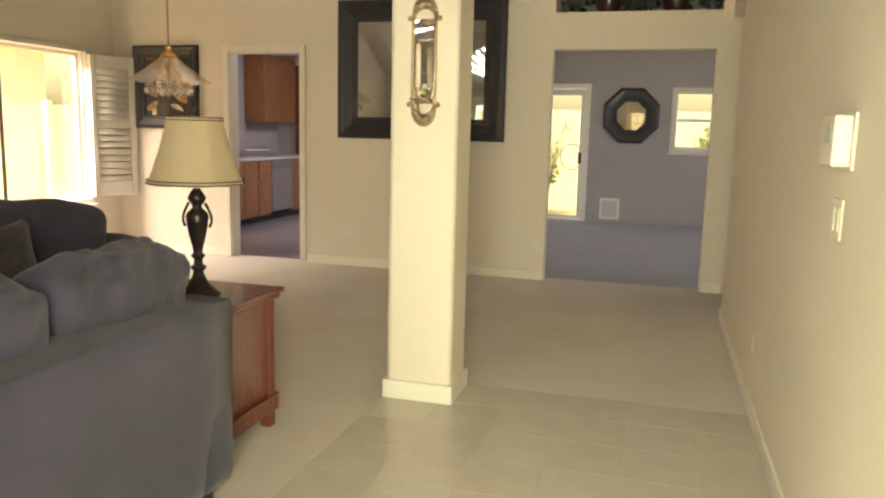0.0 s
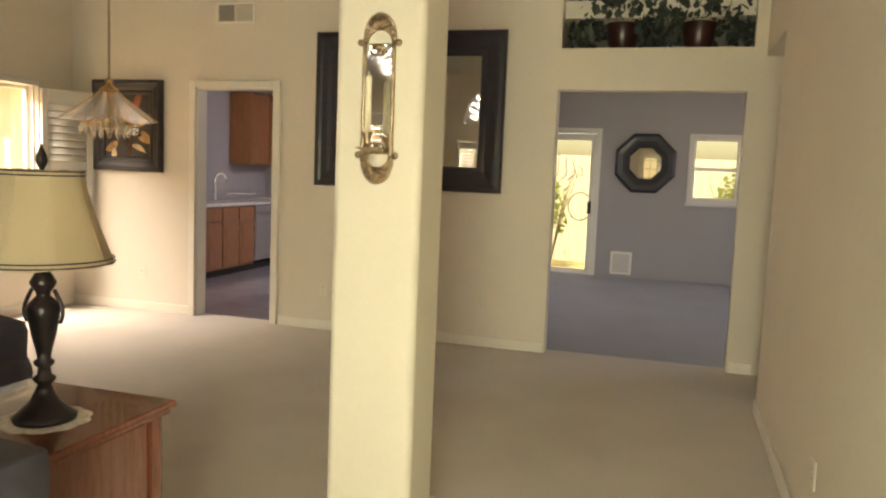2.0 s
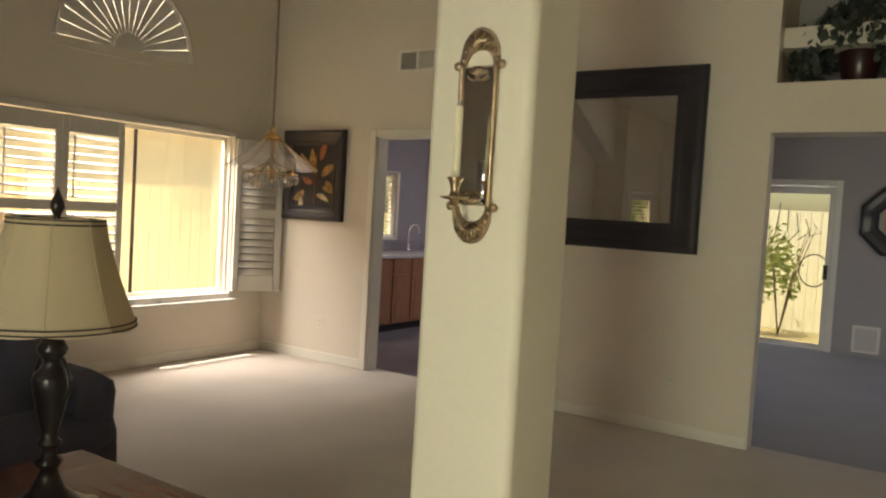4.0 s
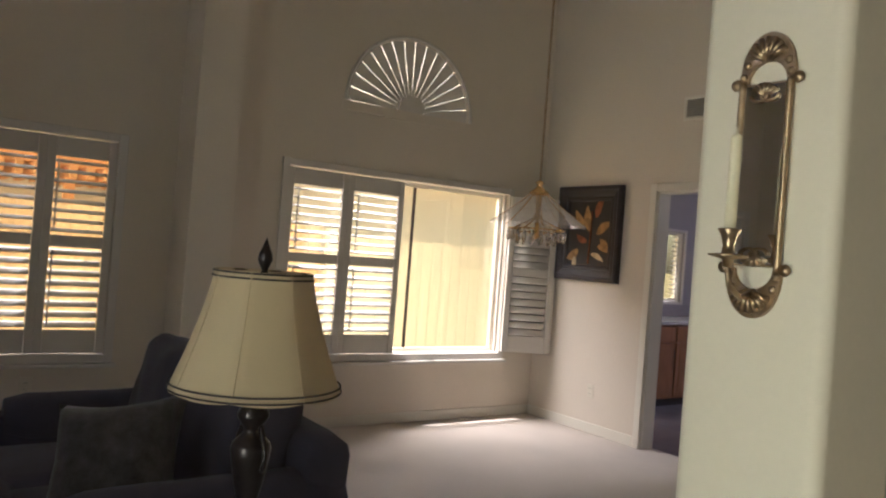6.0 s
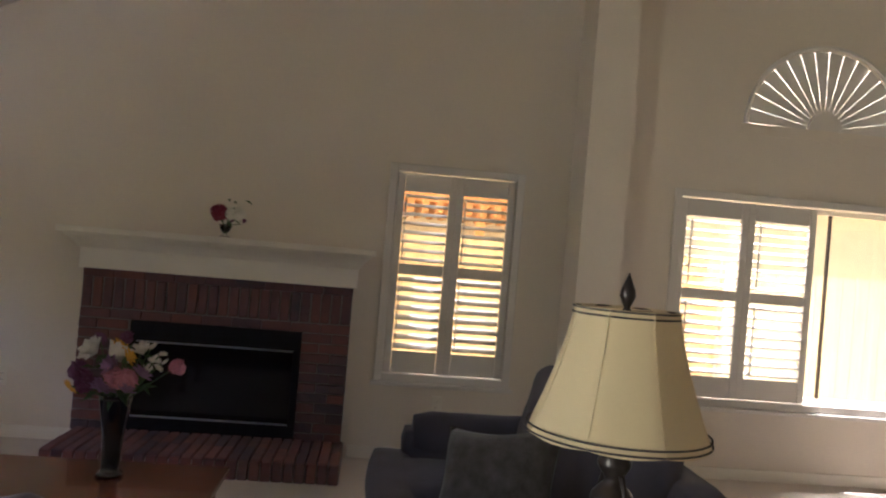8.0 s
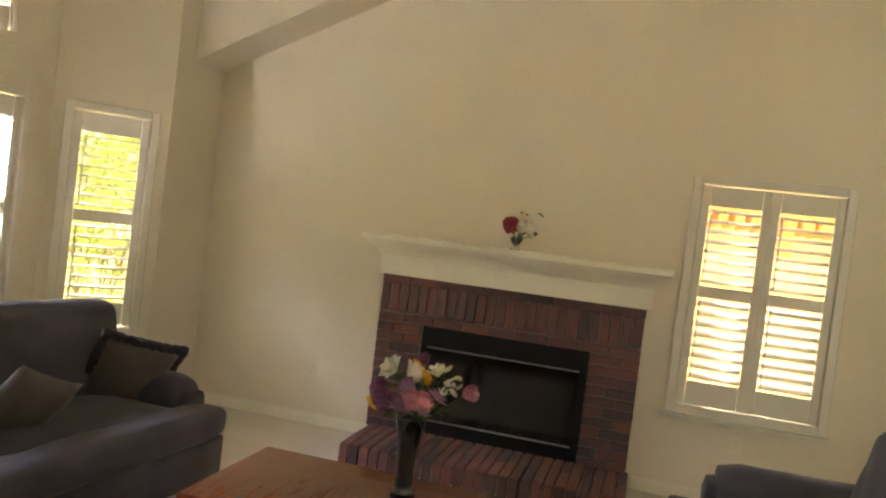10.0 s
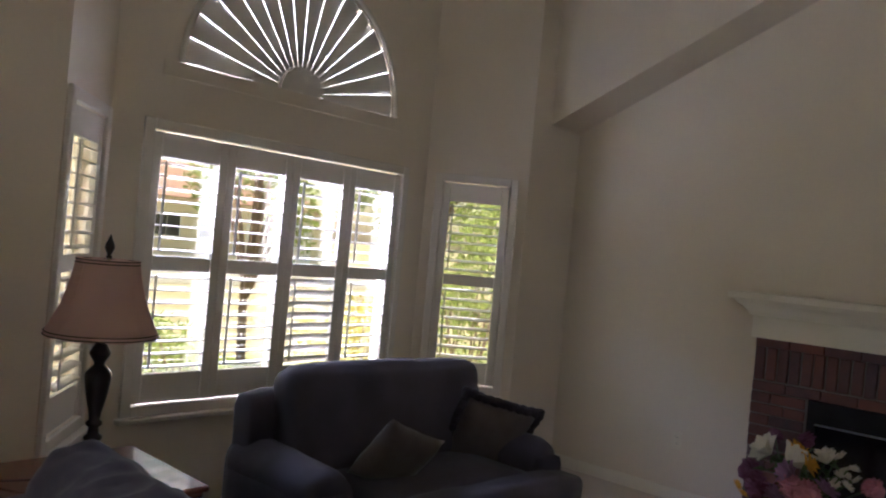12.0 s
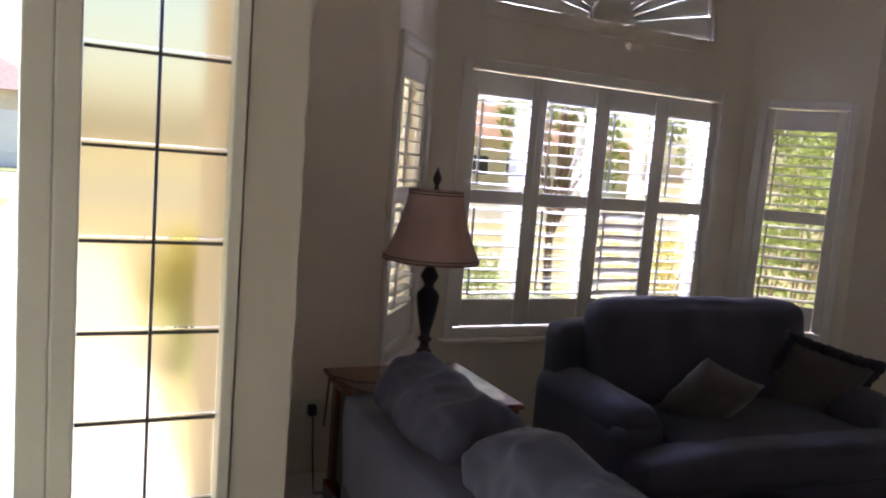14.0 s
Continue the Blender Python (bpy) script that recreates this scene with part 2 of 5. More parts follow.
def block(name, dims, material, parent=None, label="", bevel=0.0, m=None, seg=2):
    bm = bmesh.new()
    box(bm, *dims, m=m)
    return part(name, bm, material, parent, label, bevel=bevel, seg=seg)


def thing(name, label, category, group="", m=None):
    ob = tagged(new(name), label, category, group)
    if m is not None:
        ob.matrix_world = m
    return ob


def lathe(profile, n=28, m=None, bm=None, squash=1.0):
    """A turned shape from (radius, height) pairs."""
    bm = bm or bmesh.new()
    rings = []
    for r, z in profile:
        ring = [bm.verts.new((r * math.cos(2 * math.pi * i / n), squash * r * math.sin(2 * math.pi * i / n), z)) for i in range(n)]
        rings.append(ring)
    for a, b in zip(rings, rings[1:]):
        for i in range(n):
            bm.faces.new((a[i], a[(i + 1) % n], b[(i + 1) % n], b[i]))
    for ring in (rings[0], rings[-1]):
        if (ring[0].co - ring[n // 2].co).length > 0.004:
            bm.faces.new(ring)
    if m is not None:
        for ring in rings:
            for v in ring:
                v.co = m @ v.co
    return bm


def tube(points, r, n=8, bm=None, taper=1.0):
    """A round rod along points."""
    bm = bm or bmesh.new()
    pts = [Vector(p) for p in points]
    rings = []
    side = None
    for i, p in enumerate(pts):
        d = (pts[min(i + 1, len(pts) - 1)] - pts[max(i - 1, 0)]).normalized()
        if side is None:
            side = d.orthogonal().normalized()
        side = (side - d * side.dot(d)).normalized()
        up = d.cross(side)
        k = r * (1 + (taper - 1) * i / max(1, len(pts) - 1))
        rings.append([bm.verts.new(p + k * (math.cos(2 * math.pi * j / n) * side + math.sin(2 * math.pi * j / n) * up)) for j in range(n)])
    for a, b in zip(rings, rings[1:]):
        for i in range(n):
            bm.faces.new((a[i], a[(i + 1) % n], b[(i + 1) % n], b[i]))
    bm.faces.new(rings[0]), bm.faces.new(rings[-1])
    return bm


def soft(sx, sy, sz, r=0.06, puff=(0, 0, 0), n=10, lump=0.008, seed=0.0, m=None, bm=None, freq=4.0):
    """A cushion: a rounded box that bulges on the axes given by puff, with an uneven surface."""
    out = bm or bmesh.new()
    tmp = bmesh.new()
    bmesh.ops.create_cube(tmp, size=2)
    bmesh.ops.subdivide_edges(tmp, edges=list(tmp.edges), cuts=n, use_grid_fill=True)
    half = Vector((sx / 2, sy / 2, sz / 2))
    made = {}
    for v in tmp.verts:
        u = v.co.copy()
        p = Vector((u.x * half.x, u.y * half.y, u.z * half.z))
        inner = Vector([max(-(h - min(r, h)), min(h - min(r, h), c)) for c, h in zip(p, half)])
        d = p - inner
        if d.length > 1e-9:
            p = inner + d.normalized() * min(r, max(half))
        b = [(1 - u[(i + 1) % 3] ** 2) * (1 - u[(i + 2) % 3] ** 2) for i in range(3)]
        p += Vector([puff[i] * b[i] * u[i] for i in range(3)])
        q = p * freq + Vector((seed * 7.3, seed * 3.1, seed))
        p += lump * Vector((noise.noise(q), noise.noise(q + Vector((9, 0, 0))), noise.noise(q + Vector((0, 9, 0)))))
        made[v] = out.verts.new(m @ p if m is not None else p)
    for f in tmp.faces:
        out.faces.new([made[v] for v in f.verts])
    tmp.free()
    return out


def wall(name, axis, at, thick, lo, hi, z0, z1, holes, material, m=None):
    """A wall on the plane axis = at that reaches to at + thick, from lo to hi, with rectangular holes (lo, hi, z0, z1)."""
    bm = bmesh.new()
    us = sorted({lo, hi, *[h[0] for h in holes], *[h[1] for h in holes]})
    for a, b in zip(us, us[1:]):
        cuts = sorted((h[2], h[3]) for h in holes if h[0] <= a + 1e-6 and h[1] >= b - 1e-6)
        z = z0
        for c0, c1 in [*cuts, (z1, z1)]:
            if c0 > z + 1e-6:
                d = sorted((at, at + thick))
                box(bm, *((d[0], d[1], a, b) if axis == "x" else (a, b, d[0], d[1])), z, c0, m)
            z = max(z, c1)
    bmesh.ops.remove_doubles(bm, verts=list(bm.verts), dist=1e-5)
    return tagged(part(name, bm, material), kind="structure")


# ---- the shell ----
XL, XP, XR, YF = -5.15, -4.77, 0.885, 7.23      # fireplace wall, its pilaster, entry wall, dining wall
TOP = 4.7
bm = bmesh.new()
box(bm, -5.4, -0.885, -1.5, 4.17, -0.12, 0.0)
box(bm, -5.4, 3.0, 4.17, 7.36, -0.12, 0.0)
floor = tagged(part("floor", bm, CARPET), kind="structure")
entry = tagged(block("floor_entry", (-0.885, 1.0, -0.9, 4.17, -0.12, -0.0022), GROUT), kind="structure")

wall("wall_entry", "x", XR, 0.12, -0.9, 6.24, 0, TOP, [], WALL)
wall("wall_entry_header", "x", XR, 0.12, 6.24, 7.23, 2.31, TOP, [], WALL)
wall("wall_dining", "y", YF, 0.13, -5.3, 0.95, 0, TOP, [(-3.80, -3.03, 0, 2.06), (-0.59, 0.77, 0, 2.06), (-0.58, 0.80, 2.375, 3.15)], WALL)
wall("wall_left", "x", XL, -0.15, -1.0, 7.36, 0, TOP, [(2.62, 3.46, 0.60, 2.0), (4.66, 6.80, 0.575, 2.01), (5.06, 6.32, 2.50, 3.20)], WALL)
wall("pilaster", "x", XL, XP - XL, 3.84, 4.13, 0, TOP, [], WALL)
bm = bmesh.new()
SLOPE = 0.47
for y0, y1 in ((-0.855, 3.84),):
    lo0, lo1 = 2.484, min(TOP - 0.02, 2.484 + SLOPE * (y1 + 0.855))
    vs = [bm.verts.new(c) for c in ((XL, y0, lo0), (XP, y0, lo0), (XP, y1, lo1), (XL, y1, lo1), (XL, y0, TOP), (XP, y0, TOP), (XP, y1, TOP), (XL, y1, TOP))]
    for f in ((3, 2, 1, 0), (4, 5, 6, 7), (0, 1, 5, 4), (1, 2, 6, 5), (2, 3, 7, 6), (3, 0, 4, 7)):
        bm.faces.new([vs[i] for i in f])
tagged(part("wall_header", bm, WALL), kind="structure")
wall("wall_bay_end", "y", -0.855, -0.12, -5.3, -4.56, 0, TOP, [], WALL)
wall("wall_bay_centre", "y", -1.36, -0.14, -4.12, -1.78, 0, TOP, [(-3.82, -2.08, 0.60, 2.0), (-3.76, -2.10, 2.28, 3.13)], WALL)
SIDE = 0.505 * math.sqrt(2)
BAYL = pose(-4.06, -1.36, 0, 0, 0, 135)
BAYR = pose(-1.46, -0.855, 0, 0, 0, -128.4)
SIDE_HOLE = (0.12, 0.59, 0.60, 2.0)
SIDE_HOLE_R = (0.07, 0.54, 0.60, 2.0)
wall("wall_bay_left", "y", 0, 0.14, 0, SIDE, 0, TOP, [SIDE_HOLE], WALL, BAYL)
wall("wall_bay_right", "y", 0, 0.14, 0, 0.646, 0, TOP, [SIDE_HOLE_R], WALL, BAYR)
wall("wall_front", "y", -0.855, -0.12, -1.46, -0.68, 0, TOP, [], WALL)
wall("wall_porch", "x", -0.80, 0.12, -0.855, 0.06, 0, TOP, [], WALL)
wall("wall_door", "y", 0.20, -0.14, -0.80, 0.885, 0, TOP, [(-0.64, -0.20, 0.12, 2.06), (-0.10, 0.84, 0.0, 2.06)], WALL)
bm = bmesh.new()
Y1 = -1.5 + (TOP - 3.25) / SLOPE
prof = [(-1.6, 3.20), (Y1, TOP - 0.02), (7.4, TOP - 0.02), (7.4, TOP + 0.15), (-1.6, TOP + 0.15)]
a, b = [[bm.verts.new((x, y, z)) for y, z in prof] for x in (-5.4, 1.1)]
bm.faces.new(a), bm.faces.new(b)
for i in range(5):
    bm.faces.new((a[i], a[(i + 1) % 5], b[(i + 1) % 5], b[i]))
tagged(part("ceiling", bm, CEIL), kind="structure")

# the column between entry and dining space
bm = bmesh.new()
box(bm, -0.868, -0.535, 3.825, 4.120, 0, TOP)
bmesh.ops.bevel(bm, geom=[e for e in bm.edges if abs(e.verts[0].co.z - e.verts[1].co.z) > 1], offset=0.030, segments=10, affect="EDGES", profile=0.5)
tagged(part("column", bm, WALL), kind="structure")

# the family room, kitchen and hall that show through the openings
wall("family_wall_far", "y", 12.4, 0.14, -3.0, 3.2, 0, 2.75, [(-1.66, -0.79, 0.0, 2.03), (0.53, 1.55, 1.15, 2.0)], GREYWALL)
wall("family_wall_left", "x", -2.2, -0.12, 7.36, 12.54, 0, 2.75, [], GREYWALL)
# The opening is unseen, added to hold family_daylight.
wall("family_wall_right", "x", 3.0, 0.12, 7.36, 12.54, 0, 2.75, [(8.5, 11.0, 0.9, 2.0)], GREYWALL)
tagged(block("family_floor", (-2.3, 3.1, 7.36, 12.54, -0.12, -0.004), FAMCARPET), kind="structure")
tagged(block("family_ceiling", (-2.3, 3.1, 7.36, 12.54, 2.62, 2.75), CEIL), kind="structure")
tagged(block("niche_shelf", (-0.75, 0.95, 7.36, 7.95, 2.30, 2.372), WALL), kind="structure")
tagged(block("niche_back", (-0.75, 0.95, 7.95, 8.05, 2.2, 3.4), GREYWALL), kind="structure")
tagged(block("niche_top", (-0.75, 0.95, 7.36, 7.95, 3.16, 3.3), WALL), kind="structure")
tagged(block("niche_side", (-0.75, -0.60, 7.36, 7.95, 2.372, 3.16), WALL), kind="structure")
tagged(block("niche_side", (0.82, 0.95, 7.36, 7.95, 2.372, 3.16), WALL), kind="structure")
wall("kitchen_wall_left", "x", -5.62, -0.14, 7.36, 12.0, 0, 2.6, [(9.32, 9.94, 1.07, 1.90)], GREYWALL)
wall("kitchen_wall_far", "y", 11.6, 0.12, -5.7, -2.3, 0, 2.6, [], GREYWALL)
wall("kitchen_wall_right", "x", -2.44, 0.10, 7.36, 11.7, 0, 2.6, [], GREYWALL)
tagged(block("kitchen_floor", (-5.8, -2.3, 7.36, 11.7, -0.12, -0.004), KFLOOR), kind="structure")
tagged(block("kitchen_ceiling", (-5.8, -2.3, 7.36, 11.7, 2.45, 2.6), CEIL), kind="structure")
wall("hall_wall_far", "y", 7.23, 0.12, 0.95, 3.1, 0, 2.6, [], WALL)
wall("hall_wall_near", "y", 6.24, -0.12, 1.005, 3.1, 0, 2.6, [], WALL)
wall("hall_wall_end", "x", 3.0, 0.12, 6.1, 7.36, 0, 2.6, [], WALL)
tagged(block("hall_ceiling", (1.005, 3.1, 6.1, 7.36, 2.45, 2.6), CEIL), kind="structure")

# ---- windows and their shutters ----
def shutter(width, z0, z1, mid, m, tilt=(14, 14), stile=0.05, rails=(0.15, 0.075, 0.125), group="", label="white plantation shutter panel with open louvres"):
    """One shutter panel: local x along its width, z up. rails: heights of the bottom, middle and top rail."""
    t = thing("shutter_panel", label, "shutter", group, m)
    for x in (0.0005, width - stile - 0.0005):
        block("stile", (x, x + stile, -0.014, 0.014, z0, z1), SHUT, t, bevel=0.003, seg=1)
    spans = ((z0, z0 + rails[0]), (mid - rails[1] / 2, mid + rails[1] / 2), (z1 - rails[2], z1))
    for a, b in spans:
        block("rail", (stile + 0.003, width - stile - 0.003, -0.012, 0.012, a, b), SHUT, t, bevel=0.002, seg=1)
    bm = bmesh.new()
    prof = [(math.cos(2 * math.pi * i / 10) * 0.031, math.sin(2 * math.pi * i / 10) * 0.0045) for i in range(10)]
    a, b = [[bm.verts.new((x, y, z)) for y, z in prof] for x in (stile + 0.004, width - stile - 0.004)]
    bm.faces.new(a), bm.faces.new(b)
    for i in range(10):
        bm.faces.new((a[i], a[(i + 1) % 10], b[(i + 1) % 10], b[i]))
    first = None
    for (lo, hi), deg in (((spans[0][1], spans[1][0]), tilt[0]), ((spans[1][1], spans[2][0]), tilt[1])):
        count = round((hi - lo) / 0.066)
        for i in range(count):
            if first is None:
                ob = first = part("slat", bm, SHUT, t, smooth=True)
            else:
                ob = new("slat", first.data)
                ob.parent = t
            ob.matrix_local = pose(0, 0, lo + (i + 0.5) * (hi - lo) / count, deg + random.uniform(-2, 2))
        tube_bm = bmesh.new()
        box(tube_bm, width * 0.84 - 0.005, width * 0.84 + 0.005, 0.030, 0.038, lo + 0.03, hi - 0.02)
        part("tilt_rod", tube_bm, SHUT, t)
    return t


def casing(parent, u0, u1, z0, z1, m, w=0.055, sill=True):
    """The boards round an opening, in local coordinates: x along the wall, y into the room."""
    for dims in ((u0 - w, u0, 0, 0.022, z0 - w, z1 + w), (u1, u1 + w, 0, 0.022, z0 - w, z1 + w), (u0, u1, 0, 0.022, z1, z1 + w), (u0, u1, 0, 0.022, z0 - w, z0)):
        block("window_frame", dims, SHUT, parent, bevel=0.006, m=m)
    for dims in ((u0, u0 + 0.018, -0.046, -0.026, z0, z1), (u1 - 0.018, u1, -0.046, -0.026, z0, z1), (u0 + 0.019, u1 - 0.019, -0.046, -0.026, z0, z0 + 0.010)):
        block("shutter_stop", dims, SHUT, parent, m=m)
    if sill:
        block("sill", (u0 - w - 0.02, u1 + w + 0.02, 0.0, 0.055, z0 - w - 0.028, z0 - w - 0.001), SHUT, parent, bevel=0.006, m=m)


def sash(parent, u0, u1, z0, z1, m, depth=-0.11, bars=()):
    """Glass in a slim frame, set back in the wall."""
    for dims in ((u0, u0 + 0.035, depth - 0.02, depth + 0.02, z0, z1), (u1 - 0.035, u1, depth - 0.02, depth + 0.02, z0, z1),
                 (u0 + 0.036, u1 - 0.036, depth - 0.02, depth + 0.02, z0, z0 + 0.035), (u0 + 0.036, u1 - 0.036, depth - 0.02, depth + 0.02, z1 - 0.035, z1)):
        block("sash_bar", dims, TRIM, parent, m=m)
    for u in bars:
        block("sash_bar", (u - 0.018, u + 0.018, depth - 0.018, depth + 0.018, z0 + 0.036, z1 - 0.036), TRIM, parent, m=m)
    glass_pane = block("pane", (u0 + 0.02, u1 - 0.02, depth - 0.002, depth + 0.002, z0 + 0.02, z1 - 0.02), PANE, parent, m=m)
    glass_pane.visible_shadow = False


def window(n):
    return tagged(new("window_%d" % n), kind="structure")


LEFT = Matrix(((0, 1, 0, XL), (-1, 0, 0, 0), (0, 0, 1, 0), (0, 0, 0, 1)))   # local x runs to -y, local y into the room

# the dining window: two panels closed, two folded back against the wall
w1 = window(1)
casing(w1, -6.80, -4.66, 0.575, 2.01, LEFT)
sash(w1, -6.80, -4.66, 0.575, 2.01, LEFT, depth=-0.105)
block("meeting_stile", (-5.860, -5.850, -0.12, -0.085, 0.611, 1.974), BRONZE, w1, m=LEFT)
for u in (-5.69, -5.175):
    shutter(0.515, 0.583, 2.000, 1.32, LEFT @ pose(u, -0.01, 0, 0, 0, 0), tilt=(-26, -20), group="dining window shutters")
shutter(0.46, 0.592, 1.995, 1.32, LEFT @ pose(-6.81, 0.03, 0, 0, 0, 180 - 28), tilt=(78, 80), group="dining window shutters", label="white plantation shutter panel folded open against the wall")
shutter(0.44, 0.592, 1.995, 1.32, LEFT @ pose(-6.81, 0.03, 0, 0, 0, 180 - 28) @ pose(0, -0.032, 0), tilt=(78, 80), group="dining window shutters", label="white plantation shutter panel folded open against the wall")

# the small window beside the fireplace
w2 = window(2)
casing(w2, -3.46, -2.62, 0.60, 2.0, LEFT)
sash(w2, -3.46, -2.62, 0.60, 2.0, LEFT, depth=-0.105)
for u in (-3.455, -3.04):
    shutter(0.415, 0.607, 1.992, 1.325, LEFT @ pose(u, -0.01, 0), tilt=(-36, -24), group="small window shutters")

# the bay
w3 = window(3)
BAY = pose(0, -1.36, 0)
casing(w3, -3.82, -2.08, 0.60, 2.0, BAY)
sash(w3, -3.82, -2.08, 0.60, 2.0, BAY, depth=-0.10, bars=(-2.95,))
for i in range(4):
    shutter(0.4325, 0.608, 1.992, 1.325, BAY @ pose(-3.81 + 0.4325 * i, -0.01, 0), tilt=((0, 0), (48, 0), (0, 0), (0, 0))[i], group="bay window shutters",
            label="white plantation shutter panel with half-closed lower louvres" if i == 1 else "white plantation shutter panel with open louvres")
for k, mm in ((4, BAYL), (5, BAYR)):
    u0, u1 = SIDE_HOLE[:2] if k == 4 else SIDE_HOLE_R[:2]
    ww = window(k)
    flip = mm @ Matrix(((-1, 0, 0, 0), (0, -1, 0, 0), (0, 0, 1, 0), (0, 0, 0, 1)))
    casing(ww, -u1, -u0, 0.60, 2.0, flip)
    sash(ww, -u1, -u0, 0.60, 2.0, flip, depth=-0.10)
    shutter(u1 - u0 - 0.01, 0.613, 1.991, 1.325, flip @ pose(-u1 + 0.005, -0.01, 0), tilt=(-10, -10), group="bay side shutters")


def fanlight(n, m, z, r, hub, hole, count, lean):
    """A half-round sunburst shutter: radial blades round a half-round hub, in an arched frame that fills the hole (lo, hi, z0, z1)."""
    t = window(n)
    lo, hi, z0, z1 = hole
    bm = bmesh.new()
    steps = 40
    arc = [(math.cos(math.pi * i / steps) * (r + 0.004), z + math.sin(math.pi * i / steps) * (r + 0.004)) for i in range(steps + 1)]
    rim = []
    for x, zz in arc:
        k = min(((hi if x > 0 else -lo) - 0.0) / max(abs(x), 1e-6), (z1 - z) / max(zz - z, 1e-6))
        rim.append((x * k * 1.1, z + (zz - z) * k * 1.1))
    rows = [[bm.verts.new((a, y, c)) for a, c in ring] for ring, y in ((arc, 0.006), (rim, 0.006), (arc, -0.03), (rim, -0.03))]
    for i in range(steps):
        for a, b in ((0, 1), (2, 3), (0, 2)):
            bm.faces.new((rows[a][i], rows[a][i + 1], rows[b][i + 1], rows[b][i]))
    box(bm, lo, hi, -0.03, 0.006, z0, z - 0.001)
    for v in bm.verts:
        v.co = m @ v.co
    part("arched_panel", bm, WALL, t)
    bm = tube([(math.cos(math.pi * i / 30) * (r + 0.03), 0.012, z + math.sin(math.pi * i / 30) * (r + 0.03)) for i in range(31)], 0.016, 6)
    for v in bm.verts:
        v.co = m @ v.co
    part("arched_trim", bm, SHUT, t, smooth=True)
    bm = bmesh.new()
    a, b = [[bm.verts.new((math.cos(math.pi * i / 24) * hub, y, z + math.sin(math.pi * i / 24) * hub)) for i in range(25)] for y in (0.018, -0.02)]
    bm.faces.new(a), bm.faces.new(b)
    for i in range(24):
        bm.faces.new((a[i], a[i + 1], b[i + 1], b[i]))
    for v in bm.verts:
        v.co = m @ v.co
    part("hub", bm, SHUT, t)
    step = math.pi / count
    w0, w1_ = hub * step * 0.5, r * step * 0.5
    for i in range(count):
        bm = bmesh.new()
        gap0, gap1 = 0.0007, 0.0018
        vs = [bm.verts.new((x, y, zz)) for y in (-0.003, 0.003) for x, zz in ((-w0 + gap0, hub * 0.97), (w0 - gap0, hub * 0.97), (w1_ - gap1, r * 1.014), (-w1_ + gap1, r * 1.014))]
        for f in ((3, 2, 1, 0), (4, 5, 6, 7), (0, 1, 5, 4), (1, 2, 6, 5), (2, 3, 7, 6), (3, 0, 4, 7)):
            bm.faces.new([vs[j] for j in f])
        ang = 90 - math.degrees((i + 0.5) * step)
        for v in bm.verts:
            v.co = m @ pose(0, -0.008, z, 0, ang, 0) @ pose(0, 0, 0, 0, 0, lean) @ v.co
        part("blade", bm, SHUT, t)
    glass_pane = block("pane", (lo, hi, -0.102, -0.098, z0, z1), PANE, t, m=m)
    glass_pane.visible_shadow = False
    return t


fanlight(6, LEFT @ pose(-5.69, 0, 0), 2.58, 0.575, 0.13, (-0.63, 0.63, 2.50, 3.20), 16, 4)
fanlight(7, BAY @ pose(-2.945, 0, 0), 2.36, 0.725, 0.15, (-0.815, 0.845, 2.28, 3.13), 16, 4)

# ---- front entrance: sidelight with small panes, and the doorway ----
w8 = window(8)
FR = pose(0, 0.20, 0)
for dims in ((-0.635, -0.60, -0.13, 0.014, 0.06, 2.12), (-0.235, -0.175, -0.14, 0.018, 0.06, 2.12), (-0.599, -0.236, -0.14, 0.018, 2.02, 2.12), (-0.599, -0.236, -0.14, 0.018, 0.06, 0.19)):
    block("window_frame", dims, TRIM, w8, bevel=0.006, m=FR)
for i in range(1, 8):
    z = 1.716 - 0.2485 * (i - 2)
    block("glazing_bar", (-0.599, -0.236, -0.066, -0.054, z - 0.0045, z + 0.0045), BARS, w8, m=FR)
block("glazing_bar", (-0.4225, -0.4135, -0.067, -0.053, 0.19, 2.02), BARS, w8, m=FR)
for i in range(8):
    z = 1.726 - 0.2485 * (i - 2)
    for u0, u1 in ((-0.599, -0.424), (-0.412, -0.236)):
        p = block("pane", (u0, u1, -0.063, -0.057, max(0.19, z - 0.2425 if i < 7 else 0.19), min(2.02, z + 0.0)) if i else (u0, u1, -0.063, -0.057, 1.98, 2.02), TEXGLASS, w8, m=FR)
        p.visible_shadow = False
d1 = tagged(new("door_1"), kind="structure")
for dims in ((-0.174, -0.10, -0.14, 0.016, 0, 2.12), (0.835, 0.885, -0.14, 0.016, 0, 2.12), (-0.10, 0.835, -0.14, 0.016, 2.05, 2.12)):
    block("door_frame", dims, TRIM, d1, bevel=0.006, m=FR)
block("threshold", (-0.10, 0.835, -0.14, 0.016, -0.012, 0.012), BRONZE, d1, m=FR)

# ---- skirting boards and door trim ----
def skirting(u0, u1, axis, at, side):
    a, b = sorted((at, at + side * 0.014))
    tagged(block("baseboard", (u0, u1, a, b, 0.0, 0.085) if axis == "y" else (a, b, u0, u1, 0.0, 0.085), TRIM, bevel=0.005), kind="structure")


skirting(-0.6, 6.235, "x", XR, -1)
for u in ((-5.148, -3.875), (-2.955, -0.60)):
    skirting(*u, "y", YF, -1)
skirting(0.785, 0.945, "y", YF, -1)
for u in ((2.42, 3.835), (4.135, 7.215), (-0.85, 0.58)):
    skirting(*u, "x", XL, 1)
skirting(3.826, 4.144, "x", XP, 1)
